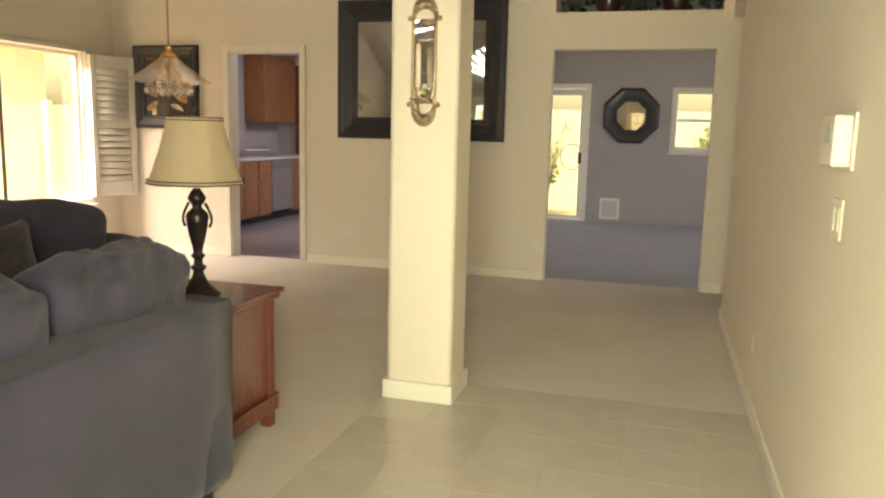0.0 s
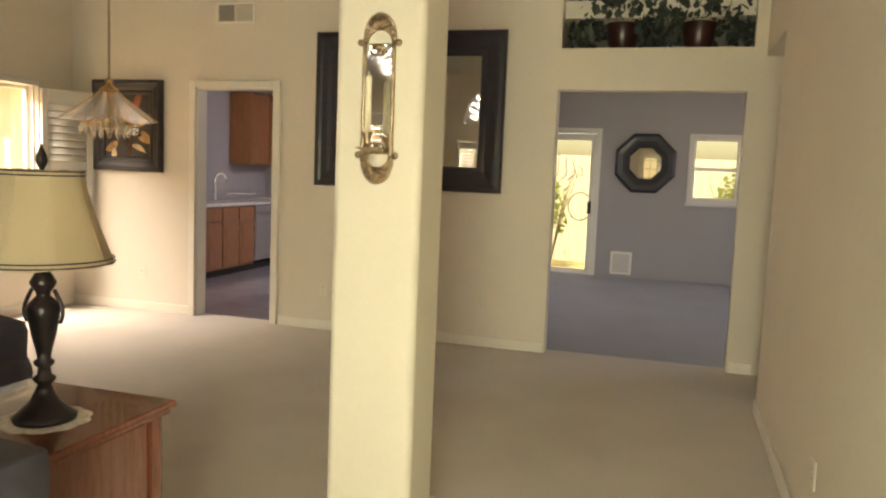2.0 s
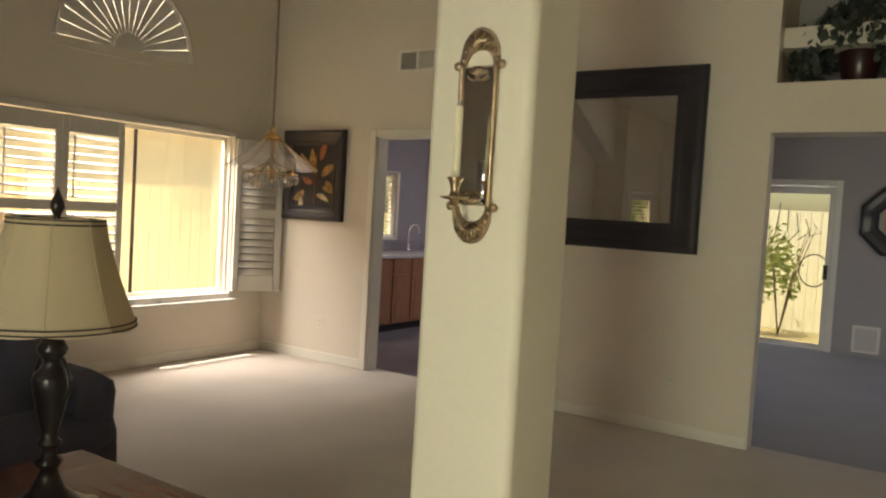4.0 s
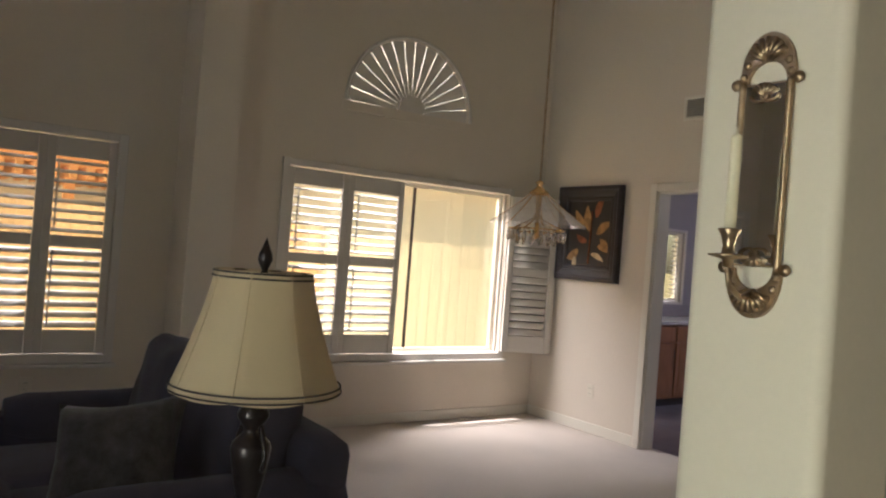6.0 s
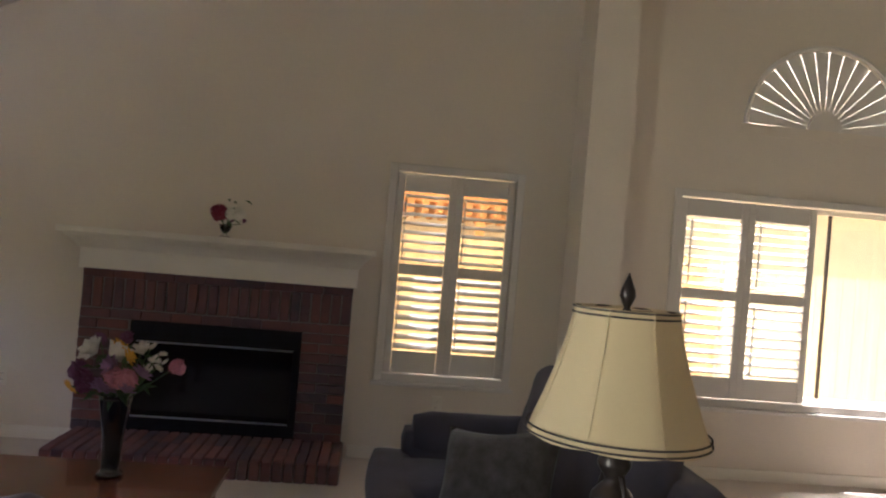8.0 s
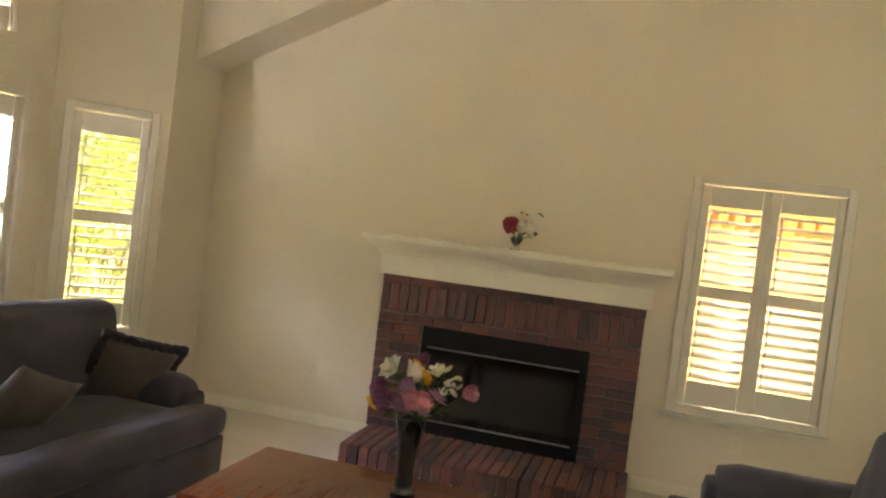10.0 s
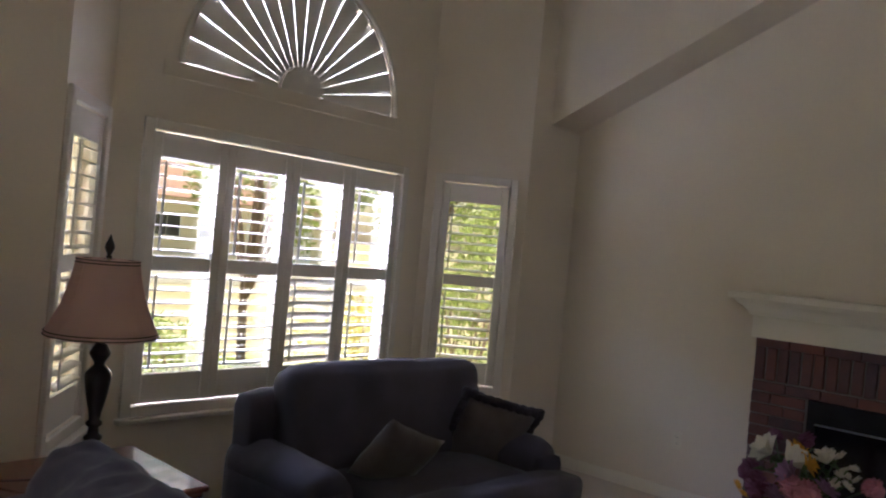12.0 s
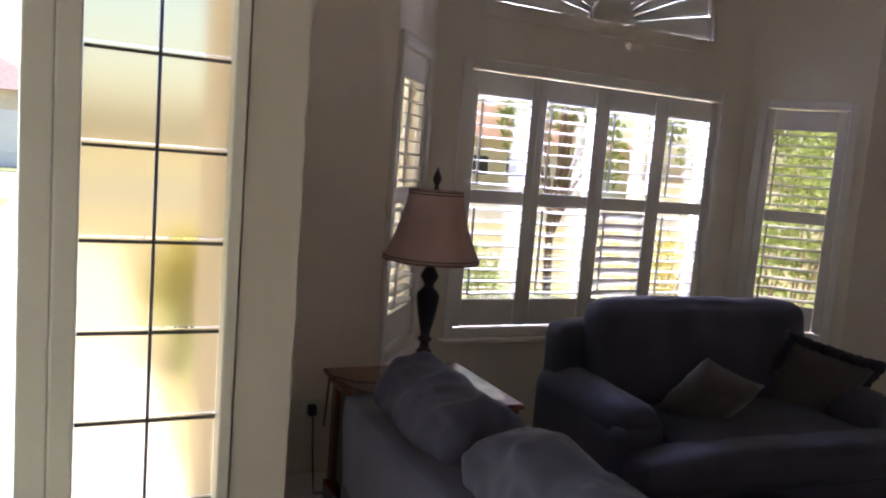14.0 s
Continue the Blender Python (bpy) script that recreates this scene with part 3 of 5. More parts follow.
skirting(XL + 0.016, XP, "y", 3.84, -1), skirting(XL + 0.016, XP, "y", -0.855, 1)
skirting(-1.45, -0.815, "y", -0.855, 1), skirting(-0.79, -0.67, "y", 0.20, 1)
bm = bmesh.new()
box(bm, -0.883, -0.520, 3.810, 4.135, 0, 0.095)
tagged(part("baseboard", bm, TRIM, bevel=0.006), kind="structure")
trim_k = tagged(new("trim"), kind="structure")
for dims in ((-3.865, -3.80, 7.205, 7.232, 0, 2.12), (-3.03, -2.965, 7.205, 7.232, 0, 2.12), (-3.80, -3.03, 7.205, 7.232, 2.055, 2.12)):
    block("casing_board", dims, TRIM, trim_k, bevel=0.007)
for dims in ((-3.803, -3.79, 7.233, 7.37, 0, 2.05), (-3.04, -3.027, 7.233, 7.37, 0, 2.05), (-3.79, -3.04, 7.233, 7.37, 2.045, 2.062)):
    block("jamb", dims, TRIM, trim_k)

# ---- seating ----
def couch(label, w, depth, material, m, backs=1, seats=1, frame_h=0.74, back_h=0.90, arm_h=0.60, category="sofa", lean=10, back_over=0.0, seed=1, edge=0.07, lump=0.016):
    """A sofa: local x along its width, it faces -y, its back on +y; the origin at the middle of the floor under its back's rear."""
    t = thing("sofa" if backs > 1 else "loveseat", label, category, m=m)
    arm = 0.25
    part("base", soft(w - 0.02, depth - 0.14, 0.24, 0.03, n=6, lump=0.004, m=pose(0, -depth / 2 - 0.03, 0.17)), material, t, smooth=True)
    # the back, slightly raked, rounded over at its top
    bm = soft(w - 0.06, 0.20, frame_h - 0.06, edge, (0, 0.008, 0), 10, 0.006, seed, pose(0, -0.115, 0.06 + (frame_h - 0.06) / 2, -3))
    part("backrest", bm, material, t, smooth=True)
    for s in (-1, 1):
        bm = soft(arm * 0.84, depth - 0.20, arm_h - 0.14, 0.05, (0.01, 0, 0), 7, 0.006, seed + s, pose(s * (w / 2 - arm * 0.42), -depth / 2 + 0.08, 0.05 + (arm_h - 0.14) / 2))
        n, rr = 18, 0.125
        prof = []
        for k in range(11):
            f = k / 10
            y = -0.03 - f * (depth - 0.26)
            r = rr * (1 - 0.10 * f) * (0.80 if k in (0, 10) else 1.0)
            prof.append((y, r))
        rings = []
        for y, r in prof:
            rings.append([bm.verts.new((s * (w / 2 - 0.125) + r * 1.05 * math.cos(2 * math.pi * i / n), y, arm_h - 0.125 + r * math.sin(2 * math.pi * i / n) + 0.006 * noise.noise((i, y * 5, seed + s)))) for i in range(n)])
        for a, b in zip(rings, rings[1:]):
            for i in range(n):
                bm.faces.new((a[i], a[(i + 1) % n], b[(i + 1) % n], b[i]))
        bm.faces.new(rings[0]), bm.faces.new(rings[-1])
        part("arm", bm, material, t, smooth=True)
    inner = w - 2 * arm
    for i in range(seats):
        sw = inner / seats
        x = -inner / 2 + sw * (i + 0.5)
        bm = soft(sw - 0.01, depth - 0.32, 0.17, 0.055, (0, 0, 0.025), 9, 0.008, seed + i, pose(x, -depth / 2 - 0.04, 0.37))
        part("seat_cushion", bm, material, t, smooth=True)
    part("seat_front", soft(w - 0.03, 0.22, 0.17, 0.06, (0, 0.01, 0.015), 8, 0.008, seed, pose(0, -depth + 0.13, 0.36)), material, t, smooth=True)
    for i in range(backs):
        spare = 0.40 if backs > 2 else 0.18
        bw = (inner + spare) / backs
        x = -(inner + spare) / 2 + bw * (i + 0.5)
        bh = back_h - 0.40
        bm = soft(bw - 0.012, 0.23, bh, 0.085, (0, 0.045, 0.012), 30 if backs > 2 else 16, lump, seed + 3 * i, pose(x, -0.235 + back_over + (0.05 if i > 1 else 0), 0.42 + bh / 2 - 0.01 - (0.05 if i > 1 else 0), -lean, random.uniform(-1.5, 1.5), random.uniform(-2, 2)), freq=6)
        if backs > 2:
            for v in bm.verts:
                q = v.co
                fold = 1 - abs(noise.noise((q.x * 9 + q.z * 5, q.y * 4, q.z * 3 + 5 * i))) * 2.2
                v.co += Vector((0, 0.4, 0.5)) * 0.026 * max(0, fold) ** 3 + Vector((0, 0.006, 0.006)) * noise.noise(q * 22)
        part("back_cushion", bm, material, t, smooth=True)
    for sx in (-1, 1):
        for y in (-0.10, -depth + 0.16):
            block("foot", (sx * (w / 2 - 0.12) - 0.03, sx * (w / 2 - 0.12) + 0.03, y - 0.03, y + 0.03, 0, 0.06), DARKWOOD, t, bevel=0.006)
    return t


couch("grey suede long sofa with loose back cushions", 2.66, 0.98, GREYSUEDE, pose(-1.00, 1.36, 0, 0, 0, -90), backs=4, seats=3, frame_h=0.745, back_h=0.915, arm_h=0.58, lean=12, back_over=-0.05, seed=2, edge=0.03, lump=0.022)
couch("charcoal suede sofa with rolled arms on beige carpet", 1.76, 1.17, DARKSUEDE, pose(-2.95, 3.71, 0, 0, 0, 0), backs=2, seats=2, frame_h=0.77, back_h=0.92, arm_h=0.655, lean=12, back_over=-0.05, seed=5)
couch("charcoal suede loveseat with rolled arms before the bay window", 1.58, 0.98, DARKSUEDE, pose(-3.02, -0.70, 0, 0, 0, 176), backs=1, seats=1, frame_h=0.80, back_h=0.915, arm_h=0.60, lean=10, seed=9)


def pillow(label, size, material, m, fringe=False, plump=0.068):
    t = thing("throw_pillow", label, "pillow", m=m)
    bm = bmesh.new()
    n = 14
    grid = {}
    for side in (-1, 1):
        for i in range(n + 1):
            for j in range(n + 1):
                u, v = 2 * i / n - 1, 2 * j / n - 1
                edge = i in (0, n) or j in (0, n)
                if edge and side == 1:
                    grid[side, i, j] = grid[-1, i, j]
                    continue
                puffy = plump * ((1 - u ** 4) * (1 - v ** 4)) ** 0.6
                x, z = u * size / 2 * (1 - plump * 1.2 * (1 - v * v)), v * size / 2 * (1 - plump * 1.2 * (1 - u * u))
                grid[side, i, j] = bm.verts.new((x, side * puffy + 0.006 * noise.noise((u * 3, v * 3, side)), z))
        for i in range(n):
            for j in range(n):
                q = [grid[side, a, b] for a, b in ((i, j), (i + 1, j), (i + 1, j + 1), (i, j + 1))]
                bm.faces.new(q if side < 0 else q[::-1])
    part("cover", bm, material, t, smooth=True)
    if fringe:
        bm = bmesh.new()
        h = size / 2 * 0.985
        ring = []
        for k in range(120):
            a = k / 120 * 4
            s, f = int(a), a % 1
            u, v = [(-1 + 2 * f, -1), (1, -1 + 2 * f), (1 - 2 * f, 1), (-1, 1 - 2 * f)][s]
            x, z = u * h * (1 - plump * 1.2 * (1 - v * v)), v * h * (1 - plump * 1.2 * (1 - u * u))
            ring.append((x, 0.007 * math.sin(k * 1.9), z))
        for k in range(0, 120):
            p = Vector(ring[k])
            out = Vector((p.x, 0, p.z)).normalized()
            soft(0.05, 0.036, 0.05, 0.02, n=1, lump=0.006, seed=k, m=Matrix.Translation(p + out * 0.012), bm=bm)
        part("fringe", bm, BRAID, t)
    return t


pillow("plain taupe throw pillow resting on a loveseat", 0.34, PILLOW, pose(-2.76, -0.12, 0.565, 30, 22, 172))
pillow("taupe throw pillow with a dark ruffled fringe", 0.43, PILLOW, pose(-3.50, -0.19, 0.555, 22, 14, 150), fringe=True)
pillow("grey patterned throw pillow leaning on a sofa arm", 0.46, PILLOWGREY, pose(-2.42, 2.98, 0.655, -30, -10, 55), plump=0.12)


# ---- tables ----
def end_table(label, x0, x1, y0, y1, h):
    t = thing("end_table", label, "end table")
    bm = bmesh.new()
    box(bm, x0, x1, y0, y1, h - 0.022, h)
    part("tabletop", bm, REDWOOD, t, bevel=0.008)
    block("top_moulding", (x0 + 0.014, x1 - 0.014, y0 + 0.014, y1 - 0.014, h - 0.046, h - 0.0225), REDWOOD, t, bevel=0.01)
    i = 0.035
    for x in (x0 + i, x1 - i - 0.05):
        for y in (y0 + i, y1 - i - 0.05):
            block("leg", (x, x + 0.05, y, y + 0.05, 0, h - 0.047), REDWOOD, t, bevel=0.004)
    a, b, c, d = x0 + i, x1 - i, y0 + i, y1 - i
    block("side_panel", (a + 0.052, b - 0.052, c + 0.012, c + 0.026, 0.12, h - 0.048), REDWOOD, t, bevel=0.002)
    block("side_panel", (a + 0.052, b - 0.052, d - 0.026, d - 0.012, 0.12, h - 0.048), REDWOOD, t, bevel=0.002)
    block("side_panel", (b - 0.026, b - 0.012, c + 0.052, d - 0.052, 0.12, h - 0.048), REDWOOD, t, bevel=0.002)
    door = block("door", (a + 0.008, a + 0.026, c + 0.054, d - 0.054, 0.14, h - 0.06), REDWOOD, t, bevel=0.003)
    part("knob", lathe([(0.001, 0), (0.014, 0.004), (0.016, 0.014), (0.008, 0.022), (0.006, 0.032)], 12, pose(a - 0.026, (c + d) / 2, 0.36, 0, 90, 0)), BRASS, door, smooth=True)
    for dims in ((a - 0.012, b + 0.012, c - 0.014, c - 0.001, 0.075, 0.15), (a - 0.012, b + 0.012, d + 0.001, d + 0.014, 0.075, 0.15), (b + 0.001, b + 0.014, c, d, 0.075, 0.15), (a - 0.014, a - 0.001, c, d, 0.075, 0.15)):
        block("base_moulding", dims, REDWOOD, t, bevel=0.005)
    return t


end_table("cherry wood end table with panelled sides", -1.78, -1.175, 2.755, 3.355, 0.63)
end_table("cherry wood end table beside a grey sofa", -1.76, -1.15, -0.64, -0.04, 0.62)

t = thing("coffee_table", "low cherry wood coffee table with a polished top", "coffee table")
block("tabletop", (-3.22, -2.52, 0.80, 1.96, 0.42, 0.45), REDWOOD, t, bevel=0.009)
block("apron", (-3.16, -2.58, 0.86, 0.88, 0.33, 0.419), REDWOOD, t), block("apron", (-3.16, -2.58, 1.88, 1.90, 0.33, 0.419), REDWOOD, t)
block("apron", (-3.16, -3.14, 0.881, 1.879, 0.33, 0.419), REDWOOD, t), block("apron", (-2.60, -2.58, 0.881, 1.879, 0.33, 0.419), REDWOOD, t)
for x in (-3.18, -2.62):
    for y in (0.84, 1.86):
        part("leg", lathe([(0.02, 0), (0.03, 0.03), (0.022, 0.08), (0.034, 0.18), (0.024, 0.30), (0.036, 0.418)], 14, pose(x + 0.02, y + 0.03, 0)), REDWOOD, t, smooth=True)

# ---- lamps ----
def shade(bottom, top, z0, z1, material, parent, panels=8, flare=1.0, braid=True):
    """A bell shade with gores that meet in slight ridges; open above and below."""
    bm = bmesh.new()
    n, rows = panels * 6, 12
    rings = []
    for k in range(rows + 1):
        f = k / rows
        r = top + (bottom - top) * ((1 - f) ** (1.0 + 0.55 * flare))
        ring = []
        for i in range(n):
            a = 2 * math.pi * i / n
            c = (i % 6) / 6
            sag = 1 - 0.028 * math.sin(math.pi * c)
            ring.append(bm.verts.new((r * sag * math.cos(a), r * sag * math.sin(a), z0 + (z1 - z0) * f - (0.006 * math.sin(math.pi * c) if k == 0 else 0))))
        rings.append(ring)
    for a, b in zip(rings, rings[1:]):
        for i in range(n):
            bm.faces.new((a[i], a[(i + 1) % n], b[(i + 1) % n], b[i]))
    ob = part("shade", bm, material, parent, smooth=True)
    if braid:
        for r, z in ((bottom * 0.985, z0 + 0.014), (bottom * 0.995, z0 + 0.002), (top * 1.002, z1 - 0.003), (top * 1.012, z1 - 0.014)):
            pts = [(r * math.cos(2 * math.pi * i / 48), r * math.sin(2 * math.pi * i / 48), z) for i in range(49)]
            part("braid", tube(pts, 0.0022, 5), BRAID, ob)
    for i in range(panels):
        a = 2 * math.pi * i / panels
        pts = [((top + (bottom - top) * ((1 - k / 8) ** (1 + 0.55 * flare)) + 0.001) * math.cos(a), (top + (bottom - top) * ((1 - k / 8) ** (1 + 0.55 * flare)) + 0.001) * math.sin(a), z0 + (z1 - z0) * k / 8) for k in range(9)]
        part("seam", tube(pts, 0.0010, 4), material, ob)
    return ob


def urn_lamp(label, x, y, z, bottom, top, z0, z1, fin, material, handles, flare, turn=0):
    t = thing("table_lamp", label, "lamp", m=pose(x, y, z, 0, 0, turn))
    h = z0 - z
    prof = [(0.001, 0), (0.085, 0.0), (0.088, 0.012), (0.075, 0.022), (0.062, 0.034), (0.040, 0.055), (0.026, 0.085), (0.020, 0.105), (0.030, 0.115), (0.032, 0.124), (0.019, 0.134), (0.017, 0.155),
            (0.027, 0.163), (0.028, 0.172), (0.018, 0.180), (0.026, 0.205), (0.040, 0.250), (0.050, 0.300), (0.054, 0.325), (0.050, 0.338), (0.036, 0.350), (0.022, 0.362), (0.024, 0.372), (0.040, 0.392), (0.043, 0.402),
            (0.028, 0.424), (0.016, 0.438), (0.030, 0.452), (0.040, 0.462), (0.030, 0.468)]
    k = (h + 0.01) / 0.468
    part("stem", lathe([(r * (0.84 if zz > 0.19 else 1.0), zz * k) for r, zz in prof], 32), BRONZE, t, smooth=True)
    if handles:
        for s in (-1, 1):
            pts = [(s * (0.034 + 0.026 * math.sin(math.pi * (0.15 + 0.85 * f) ** 0.8)), 0, (0.285 + 0.095 * f) * k) for f in [i / 10 for i in range(11)]]
            part("handle", tube(pts, 0.006, 8), BRONZE, t, smooth=True)
    part("harp", tube([(0, 0, h), (0, 0, z1 - z + 0.03)], 0.005, 8), BRASS, t)
    for a in range(3):
        ang = a * 2.094
        part("spider", tube([(0, 0, z1 - z - 0.006), (top * 0.98 * math.cos(ang), top * 0.98 * math.sin(ang), z1 - z - 0.006)], 0.002, 5), BRASS, t)
    shade(bottom, top, z0 - z, z1 - z, material, t, flare=flare)
    part("finial", lathe([(0.006, 0), (0.012, 0.004), (0.006, 0.012), (0.010, 0.020), (0.017, 0.036), (0.015, 0.050), (0.008, 0.066), (0.002, 0.082), (0.001, 0.086)], 16, pose(0, 0, fin - z - 0.086)), BRONZE, t, smooth=True)
    return t


urn_lamp("bronze urn table lamp with a cream bell shade", -1.400, 3.035, 0.632, 0.192, 0.110, 1.096, 1.360, 1.435, SHADE, True, 0.6, 10)
urn_lamp("bronze table lamp with a rose bell shade", -1.47, -0.36, 0.622, 0.190, 0.105, 1.115, 1.385, 1.475, PINKSHADE, False, 1.1, 20)
cord = tube([(-1.44, -0.30, 0.626), (-1.36, -0.22, 0.640), (-1.28, -0.30, 0.648), (-1.20, -0.38, 0.634), (-1.152, -0.48, 0.627), (-1.146, -0.53, 0.60), (-1.144, -0.56, 0.40)], 0.004, 6)
tagged(part("power_cable", cord, BRAID, smooth=True), "thin black power cable looped over an end table", "cable")
bm = bmesh.new()
n = 60
ring = [bm.verts.new(((0.120 + 0.010 * abs(math.sin(i * 10 * math.pi / n))) * math.cos(2 * math.pi * i / n), (0.120 + 0.010 * abs(math.sin(i * 10 * math.pi / n))) * math.sin(2 * math.pi * i / n), 0)) for i in range(n)]
top_r = [bm.verts.new(v.co + Vector((0, 0, 0.002))) for v in ring]
bm.faces.new(ring), bm.faces.new(top_r)
for i in range(n):
    bm.faces.new((ring[i], ring[(i + 1) % n], top_r[(i + 1) % n], top_r[i]))
ob = tagged(part("doily", bm, mat("white_lace", (0.70, 0.66, 0.58), 0.9, var=0.3, scale=60, bump=0.5, bscale=200)), "white lace doily under a bronze lamp", "doily")
ob.matrix_world = pose(-1.400, 3.035, 0.6303)

# ---- fireplace ----
fp = thing("fireplace", "red brick fireplace with a white mantel and black firebox", "fireplace")
bm = bmesh.new()
box(bm, XL + 0.001, -5.062, 0.612, 0.935, 0.10, 1.163), box(bm, XL + 0.001, -5.062, 2.065, 2.378, 0.10, 1.163), box(bm, XL + 0.001, -5.062, 0.935, 2.065, 0.845, 1.163)
part("mortar", bm, MORTAR, fp)
bm = bmesh.new()
box(bm, XL + 0.001, -4.508, 0.648, 2.40, 0.0, 0.095)
part("hearth_bed", bm, MORTAR, fp)


def brick_mesh(name, a, b, c):
    bm = bmesh.new()
    for v in box(bm, -a / 2, a / 2, -b / 2, b / 2, -c / 2, c / 2):
        v.co += Vector((random.uniform(-1, 1), random.uniform(-1, 1), random.uniform(-1, 1))) * 0.0018
    bmesh.ops.bevel(bm, geom=list(bm.edges), offset=0.004, segments=1, affect="EDGES", profile=0.5)
    bmesh.ops.recalc_face_normals(bm, faces=list(bm.faces))
    me = bpy.data.meshes.new(name)
    bm.to_mesh(me)
    bm.free()
    me.materials.append(BRICK)
    return me


def lay(me, x, y, z):
    ob = new("brick", me)
    ob.parent = fp
    ob.location = (x + random.uniform(-0.0025, 0.0025), y + random.uniform(-0.0015, 0.0015), z + random.uniform(-0.0012, 0.0012))
    ob.rotation_euler = (random.uniform(-0.006, 0.006), 0, random.uniform(-0.008, 0.008))


FLAT = [brick_mesh("brick_flat", 0.05, 0.193, 0.057) for k in range(3)]
HALF = [brick_mesh("brick_half", 0.05, 0.112, 0.057) for k in range(2)]
UP = [brick_mesh("brick_upright", 0.05, 0.057, 0.195) for k in range(3)]
TREAD = [brick_mesh("brick_tread", 0.30, 0.057, 0.045) for k in range(3)]
for side in (0, 1):
    y0 = 0.612 if side == 0 else 2.065
    for row in range(11):
        z = 0.10 + 0.036 + row * 0.0672
        if z > 0.83:
            break
        flip = (row + side) % 2
        lay(random.choice(FLAT), -5.072, y0 + (0.0985 if flip else 0.2165), z)
        lay(random.choice(HALF), -5.072, y0 + (0.258 if flip else 0.058), z)
for row in range(1):
    for i in range(9):
        lay(random.choice(FLAT), -5.072, 0.612 + 0.0985 + i * 0.1965, 0.876)
for i in range(26):
    lay(random.choice(UP), -5.072, 0.612 + 0.034 + i * 0.0679, 1.012)
for i in range(9):
    lay(random.choice(FLAT), -5.072, 0.612 + 0.0985 + i * 0.1965, 1.143 - 0.002)
for i in range(26):
    for x in (-4.915, -4.655):
        lay(random.choice(TREAD), x, 0.648 + 0.034 + i * 0.0674, 0.10)
for i in range(26):
    ob = new("brick", random.choice(UP))
    ob.parent = fp
    ob.location = (-4.515, 0.648 + 0.034 + i * 0.0674, 0.0)
    ob.scale = (1, 1, 0.74)
    ob.location.z = 0.046
# the firebox with its louvres, glass and metal edges
box_part = block("firebox", (XL + 0.002, -5.085, 0.936, 2.064, 0.10, 0.844), BLACK, fp)
bm = bmesh.new()
for dims in ((-5.084, -5.055, 0.940, 2.060, 0.715, 0.842), (-5.084, -5.055, 0.940, 2.060, 0.105, 0.205), (-5.084, -5.052, 0.940, 0.985, 0.206, 0.714), (-5.084, -5.052, 2.015, 2.060, 0.206, 0.714)):
    box(bm, *dims)
part("firebox_frame", bm, BLACK, fp, bevel=0.003)
for z in (0.708, 0.213):
    block("metal_edge", (-5.066, -5.046, 0.986, 2.014, z - 0.004, z + 0.004), STEEL, fp, bevel=0.002)
block("glass_door", (-5.078, -5.074, 0.986, 2.014, 0.22, 0.70), mat("smoked_glass", (0.012, 0.011, 0.011), 0.08, var=0.1, scale=3), fp)
# the mantel
bm = bmesh.new()
box(bm, XL + 0.001, -5.028, 0.588, 2.405, 1.166, 1.345)
part("frieze", bm, TRIM, fp, bevel=0.004)
bm = bmesh.new()
pr = [(-5.028, 1.30), (-5.012, 1.302), (-5.000, 1.325), (-4.975, 1.352), (-4.945, 1.372), (-4.930, 1.392), (XL + 0.002, 1.392), (XL + 0.002, 1.30)]
a, b = [[bm.verts.new((x, yy + s * (x + 5.028), z)) for x, z in pr] for yy, s in ((0.588, -0.9), (2.405, 0.9))]
bm.faces.new(a), bm.faces.new(b)
for i in range(len(pr)):
    bm.faces.new((a[i], a[(i + 1) % len(pr)], b[(i + 1) % len(pr)], b[i]))
part("crown_moulding", bm, TRIM, fp)
block("mantel_shelf", (XL + 0.001, -4.885, 0.475, 2.515, 1.393, 1.437), TRIM, fp, bevel=0.009)

# ---- flowers ----
def bloom(bm, c, r, petals, lift, seed, layers=2):
    """Petals round a point, facing outward and up."""
    rnd = random.Random(seed)
    axis = Vector((rnd.uniform(-0.7, 0.9), rnd.uniform(-0.8, 0.8), rnd.uniform(0.3, 1.0))).normalized()
    q = axis.to_track_quat("Z", "Y").to_matrix().to_4x4()
    if petals > 12:      # a full head
        soft(r * 1.25, r * 1.25, r * 1.1, r * 0.6, n=5, lump=r * 0.3, seed=seed, m=Matrix.Translation(c), bm=bm, freq=60)
    for layer in range(layers):
        for i in range(petals):
            m = Matrix.Translation(c) @ q @ pose(0, 0, 0, 0, 0, 360 * (i + 0.5 * layer) / petals + rnd.uniform(-8, 8)) @ pose(0, 0, 0, 0, -lift - layer * 22, 0)
            w = r * (1.9 / petals ** 0.75)
            pts = [(0.02 * r, 0, 0), (0.45 * r, -w * 0.55, 0.05 * r), (0.85 * r, -w * 0.4, 0.02 * r), (r, 0, -0.10 * r), (0.85 * r, w * 0.4, 0.02 * r), (0.45 * r, w * 0.55, 0.05 * r), (0.55 * r, 0, -0.04 * r)]
            vs = [bm.verts.new(m @ Vector(p)) for p in pts]
            for f in ((0, 1, 6), (1, 2, 6), (2, 3, 6), (3, 4, 6), (4, 5, 6), (5, 0, 6)):
                bm.faces.new([vs[j] for j in f])


PETAL = {"yellow": mat("yellow_petal", (0.75, 0.42, 0.03), 0.6), "white": mat("white_petal", (0.72, 0.68, 0.58), 0.6), "pink": mat("pink_petal", (0.55, 0.22, 0.30), 0.6),
         "purple": mat("plum_petal", (0.16, 0.05, 0.12), 0.6), "lilac": mat("lilac_petal", (0.32, 0.18, 0.32), 0.6), "red": mat("crimson_petal", (0.24, 0.012, 0.045), 0.55)}
STEM = mat("flower_stem", (0.05, 0.10, 0.03), 0.6)


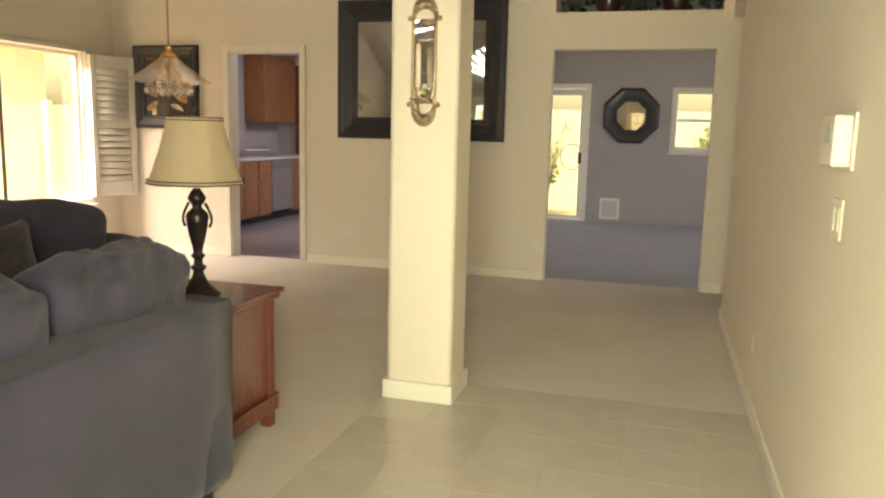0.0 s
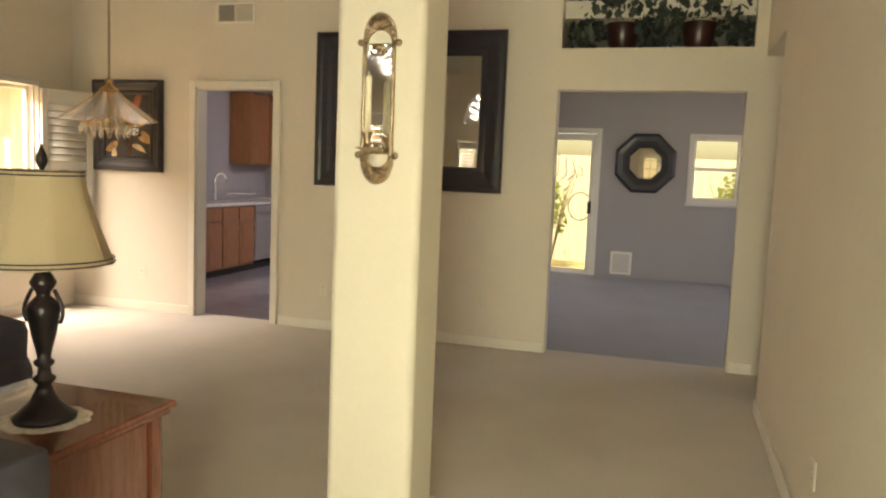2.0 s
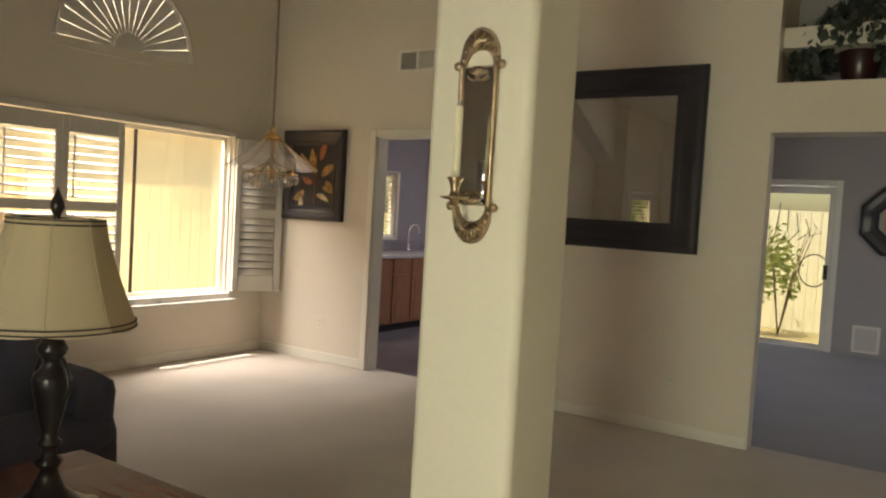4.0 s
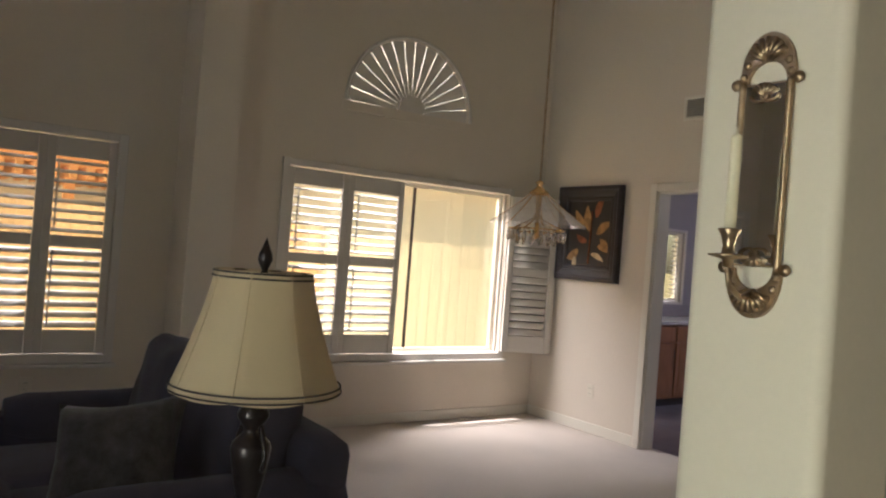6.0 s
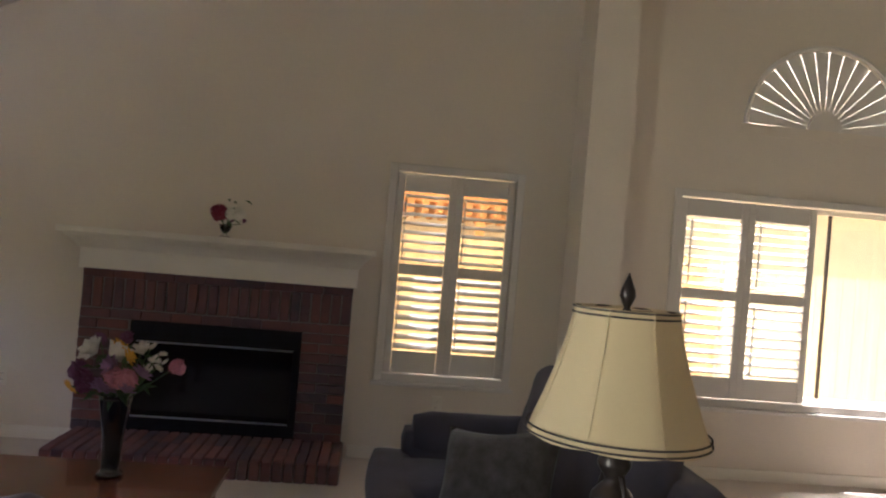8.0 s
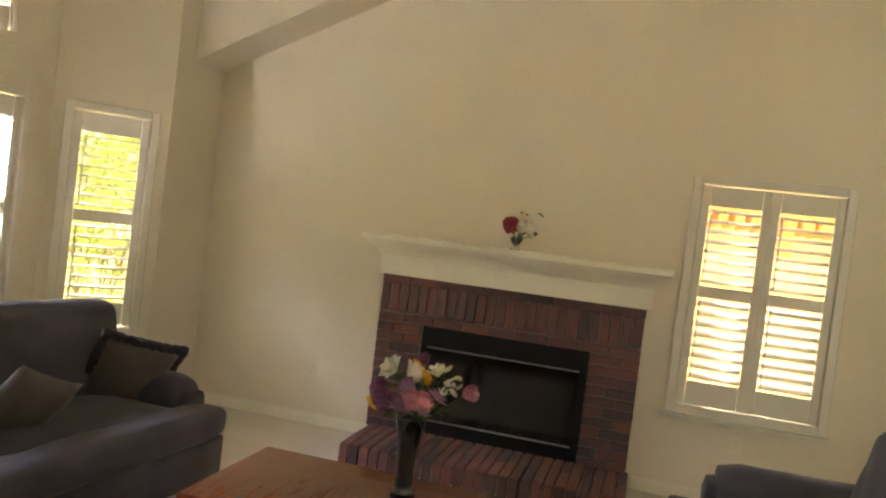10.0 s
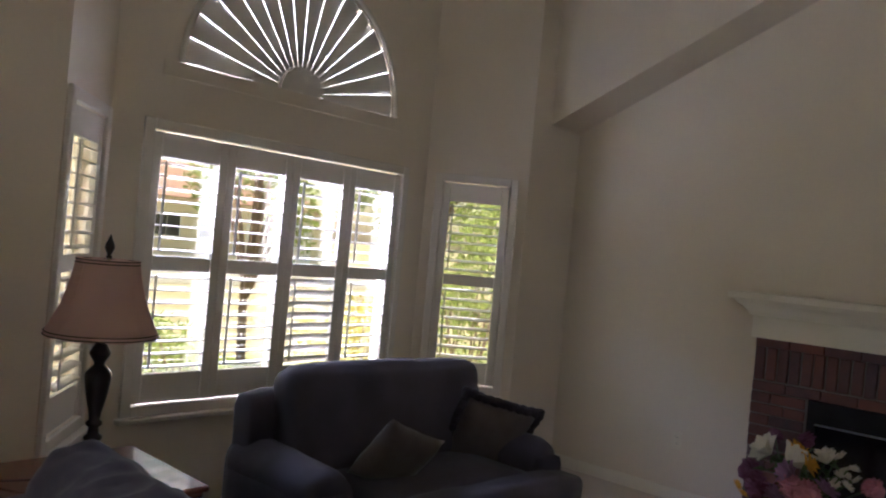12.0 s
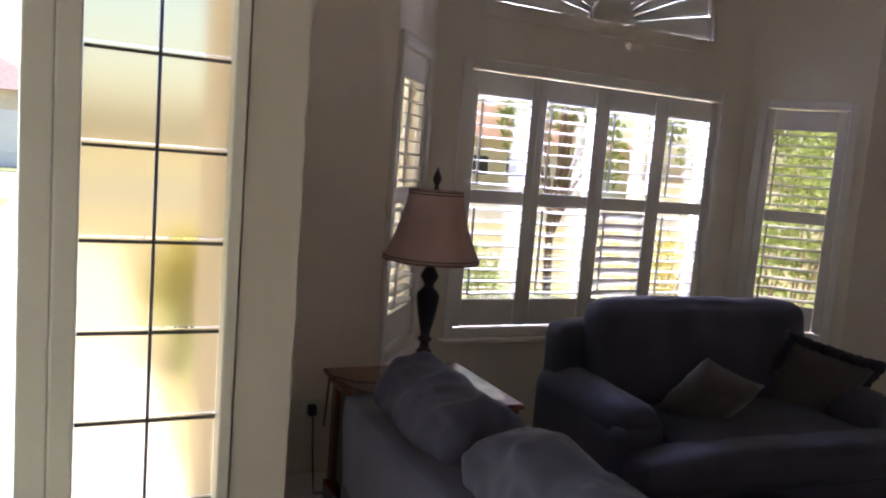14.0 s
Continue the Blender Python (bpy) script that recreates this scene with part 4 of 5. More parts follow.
def bouquet(name, label, x, y, z, vase, heads, category="flowers", vase_mat=None):
    t = thing(name, label, category, m=pose(x, y, z))
    v = part("vase", lathe(vase, 24), vase_mat, t, smooth=True)
    neck = max(zz for r, zz in vase)
    for k, (colour, dx, dy, dz, r, petals, lift) in enumerate(heads):
        bm = bmesh.new()
        bloom(bm, Vector((dx, dy, dz)), r, petals, lift, k * 7 + 1, 3 if petals > 9 else 2)
        fl = part("flower", bm, PETAL[colour], t, colour + " flower")
        part("stem", tube([(0, 0, neck * 0.3), (dx * 0.25, dy * 0.25, neck), (dx * 0.9, dy * 0.9, dz - 0.005)], 0.003, 5), STEM, t)
    bm = bmesh.new()
    rnd = random.Random(len(heads))
    for k in range(10 if neck < 0.2 else 70):
        a, rr, zz = rnd.uniform(0, 6.28), rnd.uniform(0.02, 0.11), neck + rnd.uniform(-0.01, 0.17)
        m = pose(rr * math.cos(a), rr * math.sin(a), zz, rnd.uniform(-50, 50), rnd.uniform(-50, 50), math.degrees(a))
        vs = [bm.verts.new(m @ Vector(p)) for p in ((0, 0, 0), (0.025, -0.011, 0.006), (0.062, 0, -0.008), (0.025, 0.011, 0.006))]
        bm.faces.new((vs[0], vs[1], vs[2])), bm.faces.new((vs[0], vs[2], vs[3]))
    part("leaves", bm, STEM, t)
    return t


DARKVASE = mat("smoky_glass_vase", (0.016, 0.016, 0.022), 0.08, var=0.1, scale=6, coat=0.5)
bouquet("flower_vase", "mixed bouquet in a tall dark glass vase", -3.0, 1.525, 0.451,
        [(0.001, 0), (0.050, 0.0), (0.052, 0.012), (0.040, 0.02), (0.034, 0.035), (0.036, 0.08), (0.046, 0.20), (0.062, 0.30), (0.066, 0.325), (0.062, 0.325)],
        [("yellow", 0.02, -0.01, 0.50, 0.055, 12, 30), ("yellow", 0.06, 0.04, 0.48, 0.045, 12, 25), ("white", 0.05, -0.07, 0.49, 0.075, 6, 40), ("lilac", 0.10, 0.02, 0.45, 0.06, 9, 40), ("white", 0.0, 0.09, 0.49, 0.06, 6, 40),
         ("purple", 0.08, -0.13, 0.42, 0.05, 14, 25), ("purple", -0.04, -0.10, 0.53, 0.035, 12, 25), ("purple", 0.02, 0.03, 0.555, 0.034, 14, 15), ("pink", 0.11, 0.06, 0.40, 0.055, 14, 25), ("lilac", 0.12, -0.02, 0.36, 0.06, 9, 20), ("lilac", 0.09, 0.11, 0.42, 0.05, 9, 20),
         ("pink", 0.03, 0.24, 0.45, 0.042, 14, 30), ("white", 0.02, 0.15, 0.47, 0.022, 8, 20), ("white", 0.05, 0.18, 0.50, 0.022, 8, 20), ("white", -0.01, 0.13, 0.52, 0.026, 8, 20), ("white", 0.04, 0.12, 0.44, 0.028, 8, 20), ("white", 0.08, 0.17, 0.45, 0.026, 8, 20),
         ("white", 0.03, 0.15, 0.485, 0.020, 8, 20), ("white", 0.06, 0.14, 0.475, 0.020, 8, 20), ("white", 0.01, 0.17, 0.495, 0.020, 8, 20), ("white", 0.07, 0.20, 0.475, 0.020, 8, 20),
         ("purple", 0.11, -0.09, 0.38, 0.052, 14, 25), ("pink", 0.12, 0.02, 0.41, 0.05, 14, 25), ("lilac", 0.07, -0.03, 0.40, 0.055, 10, 25), ("lilac", 0.13, 0.07, 0.36, 0.045, 10, 25), ("white", 0.06, -0.02, 0.475, 0.08, 6, 45),
         ("yellow", 0.10, -0.16, 0.37, 0.022, 8, 20), ("yellow", 0.12, -0.13, 0.35, 0.022, 8, 20)], vase_mat=DARKVASE)
bouquet("flower_vase", "small clear vase with red and white blooms", -4.97, 1.515, 1.438,
        [(0.001, 0), (0.032, 0.0), (0.033, 0.006), (0.014, 0.018), (0.016, 0.03), (0.034, 0.055), (0.040, 0.085), (0.036, 0.085), (0.012, 0.035)],
        [("red", 0.02, -0.045, 0.150, 0.070, 20, 20), ("red", 0.03, -0.045, 0.160, 0.062, 18, 50), ("red", 0.035, -0.05, 0.155, 0.055, 18, 70), ("red", 0.03, -0.04, 0.165, 0.045, 14, 80),
         ("white", 0.02, 0.035, 0.150, 0.055, 15, 30), ("white", 0.03, 0.03, 0.160, 0.045, 13, 60), ("white", 0.03, 0.085, 0.150, 0.055, 15, 35), ("white", 0.02, 0.085, 0.165, 0.042, 13, 65), ("white", 0.01, 0.06, 0.180, 0.045, 13, 40),
         ("purple", 0.02, 0.115, 0.100, 0.035, 6, 60), ("purple", 0.02, 0.03, 0.10, 0.03, 6, 60)], vase_mat=PRISM)

# ---- wall mirror, painting ----
def framed(name, label, category, x0, x1, z0, z1, w, y, depth, steps, inner_mat, inner_name):
    """A stepped, bevelled frame on the dining wall round a flat panel."""
    t = thing(name, label, category)
    for dims, cut in (((x0, x1, z1 - w, z1), 0), ((x0, x1, z0, z0 + w), 1), ((x0, x0 + w, z0, z1), 2), ((x1 - w, x1, z0, z1), 3)):
        bm = bmesh.new()
        a, b, c, d = dims
        prof = steps
        ring = []
        def at(u, k):
            return {0: ((x0 + u, x1 - u, z1 - u)), 1: ((x0 + u, x1 - u, z0 + u)), 2: ((z0 + u, z1 - u, x0 + u)), 3: ((z0 + u, z1 - u, x1 - u))}[k]
        rows = []
        for u, hgt in prof:
            s, e, f = at(u * w, cut)
            rows.append([bm.verts.new((s, y - hgt, f) if cut < 2 else (f, y - hgt, s)), bm.verts.new((e, y - hgt, f) if cut < 2 else (f, y - hgt, e))])
        for r0, r1 in zip(rows, rows[1:] + rows[:1]):
            bm.faces.new((r0[0], r0[1], r1[1], r1[0]))
        bm.faces.new([r[0] for r in rows]), bm.faces.new([r[1] for r in rows])
        part("frame_side", bm, DARKWOOD, t)
    block(inner_name, (x0 + w - 0.004, x1 - w + 0.004, y - depth * 0.35, y - 0.003, z0 + w - 0.004, z1 - w + 0.004), inner_mat, t)
    return t


STEPS = ((0, 0.0), (0, 0.038), (0.06, 0.052), (0.22, 0.055), (0.32, 0.046), (0.55, 0.040), (0.72, 0.030), (0.80, 0.036), (0.92, 0.034), (1.0, 0.022), (1.0, 0.0))
mir = framed("wall_mirror", "large mirror in a wide espresso wood frame", "mirror", -2.618, -0.998, 1.245, 2.515, 0.20, YF, 0.06, STEPS, MIRROR, "mirror_glass")
CANVAS = mat("dark_canvas", (0.020, 0.018, 0.022), 0.5, var=0.4, scale=5, bump=0.2, bscale=120)
pic = framed("painting", "painting of golden lily petals in a dark wood frame", "painting", -4.895, -4.145, 1.29, 2.12, 0.135, YF, 0.05, STEPS, CANVAS, "canvas")
GOLDP = mat("ochre_paint", (0.34, 0.20, 0.06), 0.5, var=0.5, scale=22, fine=0.3, bump=0.2, bscale=120)
RUSTP = mat("rust_paint", (0.26, 0.085, 0.03), 0.5, var=0.5, scale=18, fine=0.3, bump=0.2, bscale=120)
CREAMP = mat("cream_paint", (0.55, 0.45, 0.26), 0.5, var=0.4, scale=18, fine=0.3, bump=0.2, bscale=120)
for k, (x, z, ln, wd, ang, m_) in enumerate(((-4.44, 1.84, 0.20, 0.075, 62, RUSTP), (-4.50, 1.72, 0.24, 0.09, 98, GOLDP), (-4.42, 1.70, 0.20, 0.08, 28, GOLDP), (-4.57, 1.78, 0.18, 0.07, 128, GOLDP), (-4.40, 1.60, 0.20, 0.07, -22, GOLDP),
                                             (-4.62, 1.56, 0.17, 0.08, 205, GOLDP), (-4.66, 1.50, 0.12, 0.06, 250, CREAMP), (-4.47, 1.53, 0.17, 0.05, -28, CREAMP), (-4.37, 1.66, 0.16, 0.06, -55, GOLDP), (-4.52, 1.63, 0.15, 0.06, 150, RUSTP))):
    bm = bmesh.new()
    ca, sa = math.cos(math.radians(ang)), math.sin(math.radians(ang))
    top_v, low_v = [], []
    for i in range(13):
        f = i / 12
        hw = wd / 2 * math.sin(math.pi * f ** 0.8) ** 0.9
        u = f * ln
        bend = 0.02 * math.sin(f * 2.5)
        for lst, s in ((top_v, hw + bend), (low_v, -hw + bend)):
            lst.append(bm.verts.new((x + u * ca - s * sa, 7.2085 - 0.0012 * (k + 1) * 0.5, z + u * sa + s * ca)))
    for i in range(12):
        bm.faces.new((top_v[i], top_v[i + 1], low_v[i + 1], low_v[i]))
    part("petal", bm, m_, pic)
bm = tube([(-4.50, 7.206, 1.44), (-4.49, 7.206, 1.70), (-4.485, 7.206, 1.90)], 0.006, 5)
part("stalk", bm, RUSTP, pic)

# ---- sconce on the column ----
sc = thing("wall_sconce", "antique brass mirrored sconce with one ivory candle", "sconce")
SX, SY = -0.6955, 3.825
bm = bmesh.new()
box(bm, SX - 0.055, SX + 0.055, SY - 0.012, SY - 0.002, 1.452, 1.835)
part("mirror_back", bm, BRASS, sc)
block("mirror_glass", (SX - 0.050, SX + 0.050, SY - 0.0135, SY - 0.0121, 1.457, 1.830), MIRROR, sc)
for s in (-1, 1):
    part("side_rod", lathe([(0.007, 1.445), (0.0085, 1.455), (0.0075, 1.47), (0.0075, 1.815), (0.0085, 1.83), (0.007, 1.84)], 10, pose(SX + s * 0.054, SY - 0.013, 0)), BRASS, sc, smooth=True)
    for z in (1.448, 1.838):
        part("ear", lathe([(0.001, -0.006), (0.011, -0.004), (0.013, 0), (0.011, 0.004), (0.001, 0.006)], 12, pose(SX + s * 0.070, SY - 0.012, z, 90)), BRASS, sc, smooth=True)


def crest(up):
    """The cast ornament above or below the mirror: an arch of leaves round a fan of ribs."""
    z0 = 1.838 if up else 1.448
    k = 1 if up else -1
    bm = bmesh.new()
    outer, inner = [], []
    for i in range(25):
        a = math.pi * i / 24
        outer.append((0.062 * math.cos(a), 0.103 * math.sin(a) ** 0.8))
        inner.append((0.044 * math.cos(a), 0.042 * math.sin(a)))
    ro, ri, ro2, ri2 = [[bm.verts.new((SX + x, SY - y, z0 + k * z)) for x, z in ring] for ring, y in ((outer, 0.012), (inner, 0.012), (outer, 0.003), (inner, 0.003))]
    for i in range(24):
        for a, b in ((ro, ri), (ro2, ri2), (ro, ro2), (ri, ri2)):
            bm.faces.new((a[i], a[i + 1], b[i + 1], b[i]))
    part("crest", bm, BRASS, sc)
    for i in range(7):
        a = math.pi * (0.12 + 0.76 * i / 6)
        p = Vector((SX + 0.006 * math.cos(a), SY - 0.014, z0 + k * 0.045))
        q = Vector((SX + 0.043 * math.cos(a), SY - 0.016, z0 + k * (0.05 + 0.042 * math.sin(a))))
        part("rib", tube([p, (p + q) / 2 + Vector((0, -0.005, 0)), q], 0.0055, 6, taper=1.35), BRASS, sc, smooth=True)
    for i in range(9):
        a = math.pi * (0.06 + 0.88 * i / 8)
        p = Vector((SX + 0.054 * math.cos(a), SY - 0.013, z0 + k * 0.078 * math.sin(a)))
        part("leaf_boss", soft(0.016, 0.010, 0.016, 0.006, n=2, lump=0.003, seed=i, m=Matrix.Translation(p)), BRASS, sc, smooth=True)
    for s in (-1, 1):
        pts = [(SX + s * (0.012 + 0.020 * math.cos(t)), SY - 0.017, z0 - k * (0.028 + 0.014 * math.sin(t))) for t in [j * 0.55 for j in range(10)]]
        part("scroll", tube(pts, 0.0035, 6), BRASS, sc, smooth=True)
    for i in range(5):
        a = math.pi * (0.2 + 0.6 * i / 4)
        part("fan_rib", tube([(SX, SY - 0.016, z0 - k * 0.03), (SX + 0.03 * math.cos(a), SY - 0.018, z0 - k * (0.03 - 0.026 * math.sin(a)))], 0.005, 6, taper=1.4), BRASS, sc, smooth=True)


crest(True), crest(False)
part("candle_arm", tube([(SX, SY - 0.012, 1.40), (SX, SY - 0.05, 1.385), (SX, SY - 0.09, 1.41), (SX, SY - 0.10, 1.45)], 0.006, 8), BRASS, sc, smooth=True)
part("candle_cup", lathe([(0.001, 1.445), (0.010, 1.448), (0.012, 1.462), (0.038, 1.468), (0.040, 1.472), (0.014, 1.474), (0.011, 1.49), (0.016, 1.51), (0.024, 1.522), (0.022, 1.524), (0.012, 1.522)], 20, pose(SX, SY - 0.10, 0)), BRASS, sc, smooth=True)
part("candle", lathe([(0.001, 1.520), (0.0115, 1.520), (0.0110, 1.705), (0.009, 1.712), (0.002, 1.716), (0.0015, 1.728), (0.001, 1.729)], 16, pose(SX, SY - 0.10, 0)), CANDLE, sc, smooth=True)

# ---- chandelier ----
ch = thing("chandelier", "brass chandelier with clear glass panels and prisms", "chandelier", m=pose(-3.25, 5.48, 0))
part("cord", tube([(0, 0, 1.90), (0, 0, TOP - 0.06)], 0.0025, 6), BRASS, ch)
bm = bmesh.new()
for i in range(99):
    z = 1.925 + 0.0275 * i
    ring = [(0.0085 * math.cos(2 * math.pi * k / 10), 0.019 * math.sin(2 * math.pi * k / 10)) for k in range(11)]
    tube([((u, 0, z + v) if i % 2 else (0, u, z + v)) for u, v in ring], 0.0024, 5, bm)
part("chain", bm, BRASS, ch, smooth=True)
part("ceiling_rose", lathe([(0.001, TOP - 0.07), (0.03, TOP - 0.065), (0.065, TOP - 0.035), (0.07, TOP - 0.021)], 20), GOLD, ch, smooth=True)
part("crown", lathe([(0.008, 1.92), (0.03, 1.905), (0.016, 1.89), (0.022, 1.875), (0.055, 1.85), (0.062, 1.84), (0.05, 1.83), (0.02, 1.82), (0.012, 1.72), (0.03, 1.70), (0.012, 1.68), (0.014, 1.60), (0.03, 1.58), (0.001, 1.56)], 20), GOLD, ch, smooth=True)
CLEAR = pane_glass("clear_bent_glass", (0.97, 0.97, 0.95), 0.42)
for i in range(10):
    a0, a1 = 2 * math.pi * i / 10 + 0.012, 2 * math.pi * (i + 1) / 10 - 0.012
    bm = bmesh.new()
    rows = []
    for k in range(7):
        f = k / 6
        r = 0.058 + 0.242 * f ** 0.9
        z = 1.835 - 0.185 * f ** 0.8
        rows.append([bm.verts.new((r * math.cos(a) * (1 - 0.02 * (j == 1)), r * math.sin(a) * (1 - 0.02 * (j == 1)), z - 0.006 * (j == 1))) for j, a in enumerate((a0, (a0 + a1) / 2, a1))])
    for r0, r1 in zip(rows, rows[1:]):
        for j in range(2):
            bm.faces.new((r0[j], r0[j + 1], r1[j + 1], r1[j]))
    pnl = part("glass_panel", bm, CLEAR, ch, smooth=True)
    part("edge_strip", tube([(Vector(((0.058 + 0.242 * (k / 6) ** 0.9) * math.cos(a0 - 0.012), (0.058 + 0.242 * (k / 6) ** 0.9) * math.sin(a0 - 0.012), 1.836 - 0.185 * (k / 6) ** 0.8))) for k in range(7)], 0.0022, 5), GOLD, ch)
for r, z in ((0.17, 1.62), (0.12, 1.60)):
    part("ring", tube([(r * math.cos(2 * math.pi * i / 32), r * math.sin(2 * math.pi * i / 32), z) for i in range(33)], 0.005, 6), GOLD, ch, smooth=True)
for i in range(4):
    a = i * math.pi / 2 + 0.4
    part("arm", tube([(0, 0, 1.70), (0.08 * math.cos(a), 0.08 * math.sin(a), 1.66), (0.17 * math.cos(a), 0.17 * math.sin(a), 1.62)], 0.005, 6), GOLD, ch)
drop = lathe([(0.001, 0), (0.010, -0.012), (0.013, -0.03), (0.009, -0.05), (0.001, -0.066)], 6)
first = None
for ring_r, cnt, z in ((0.17, 22, 1.612), (0.12, 14, 1.59)):
    for i in range(cnt):
        a = 2 * math.pi * i / cnt
        if first is None:
            ob = first = part("prism", drop, PRISM, ch)
        else:
            ob = new("prism", first.data)
            ob.parent = ch
        ob.location = (ring_r * math.cos(a), ring_r * math.sin(a), z)
for i in range(6):
    a = 2 * math.pi * i / 6
    part("bulb", lathe([(0.001, 1.655), (0.012, 1.652), (0.016, 1.64), (0.010, 1.60), (0.009, 1.58)], 10, pose(0.085 * math.cos(a), 0.085 * math.sin(a), 0)), CANDLE, ch, smooth=True)

# ---- plates, vent, thermostat ----
def plate(label, name, m, w=0.072, h=0.115, kind="outlet"):
    """A cover plate: local x across, y out of the wall, z up."""
    t = thing(name, label, name.replace("_", " "), m=m)
    block("plate", (-w / 2, w / 2, 0.0, 0.006, -h / 2, h / 2), PLASTIC, t, bevel=0.002)
    if kind == "outlet":
        for z in (-0.021, 0.021):
            s = block("socket", (-0.016, 0.016, 0.0062, 0.0082, z - 0.014, z + 0.014), PLASTIC, t, bevel=0.001)
            for x in (-0.006, 0.006):
                block("slot", (x - 0.001, x + 0.001, 0.0083, 0.0088, z - 0.004, z + 0.006), SLOT, s)
    else:
        for k in range(max(1, round(w / 0.05) - 1 + 1) if w > 0.09 else 1):
            x = 0 if w < 0.09 else -w / 4 + k * w / 2
            if abs(x) < w / 2:
                block("rocker", (x - 0.017, x + 0.017, 0.0062, 0.0095, -0.034, 0.034), PLASTIC, t, bevel=0.0015)
    return t


OUT_Y = lambda x, z: pose(x, YF - 0.0005, z, 0, 0, 180)
for x in (-2.526, -4.37, -1.12):
    plate("ivory duplex outlet on the cream wall", "wall_outlet", OUT_Y(x, 0.355))
plate("ivory duplex outlet on the cream wall", "wall_outlet", pose(XR - 0.0005, 4.297, 0.345, 0, 0, 90))
plate("ivory duplex outlet on the cream wall", "wall_outlet", pose(XL + 0.0005, 0.12, 0.40, 0, 0, -90))
plate("ivory duplex outlet on the cream wall", "wall_outlet", pose(XL + 0.0005, 3.02, 0.40, 0, 0, -90))
plate("ivory duplex outlet on the shaded wall", "wall_outlet", pose(-1.17, -0.8545, 0.36))
pg = thing("lamp_plug", "black plug with its cord hanging from a wall outlet", "plug", m=pose(-1.17, -0.8455, 0.375))
block("plug_body", (-0.017, 0.017, 0.0, 0.04, -0.022, 0.022), BRAID, pg, bevel=0.005)
part("cord", tube([(0, 0.035, -0.015), (0.0, 0.045, -0.06), (-0.008, 0.03, -0.16), (-0.016, 0.035, -0.27), (-0.02, 0.05, -0.371), (-0.16, 0.06, -0.371)], 0.0035, 6), BRAID, pg, smooth=True)
plate("ivory double rocker light switch", "light_switch", pose(XR - 0.0005, 2.73, 1.108, 0, 0, 90), w=0.118, kind="switch")
plate("ivory light switch near the hall opening", "light_switch", pose(XR - 0.0005, 6.12, 1.12, 0, 0, 90), kind="switch")
th = thing("thermostat", "ivory wall thermostat with a small grey display", "thermostat", m=pose(XR - 0.0005, 2.70, 1.325, 0, 0, 90))
block("back_plate", (-0.095, 0.095, 0, 0.008, -0.078, 0.078), PLASTIC, th, bevel=0.003)
block("case", (-0.084, 0.084, 0.0085, 0.055, -0.068, 0.070), PLASTIC, th, bevel=0.006)
block("display", (-0.05, 0.03, 0.0552, 0.0562, -0.005, 0.045), mat("grey_display", (0.30, 0.32, 0.27), 0.2), th)
vt = thing("air_vent", "white louvred air vent high on the wall", "vent")
VX0, VX1, VZ0, VZ1 = -3.605, -3.222, 2.603, 2.785
for dims in ((VX0, VX1, VZ1 - 0.022, VZ1), (VX0, VX1, VZ0, VZ0 + 0.022), (VX0, VX0 + 0.022, VZ0 + 0.0225, VZ1 - 0.0225), (VX1 - 0.022, VX1, VZ0 + 0.0225, VZ1 - 0.0225), ((VX0 + VX1) / 2 - 0.01, (VX0 + VX1) / 2 + 0.01, VZ0 + 0.0225, VZ1 - 0.0225)):
    block("vent_frame", (dims[0], dims[1], YF - 0.014, YF - 0.0005, dims[2], dims[3]), TRIM, vt, bevel=0.002)
block("backing", (VX0 + 0.01, VX1 - 0.01, YF - 0.002, YF - 0.0006, VZ0 + 0.01, VZ1 - 0.01), SLOT, vt)
for k in range(2):
    u0 = VX0 + 0.0225 if k == 0 else (VX0 + VX1) / 2 + 0.0105
    u1 = (VX0 + VX1) / 2 - 0.0105 if k == 0 else VX1 - 0.0225
    for i in range(9):
        z = VZ0 + 0.03 + i * 0.0148
        bm = bmesh.new()
        box(bm, u0, u1, -0.006, 0.006, -0.0008, 0.0008, pose(0, YF - 0.009, z, 40 if k == 0 else -40))
        part("slat", bm, TRIM, vt)

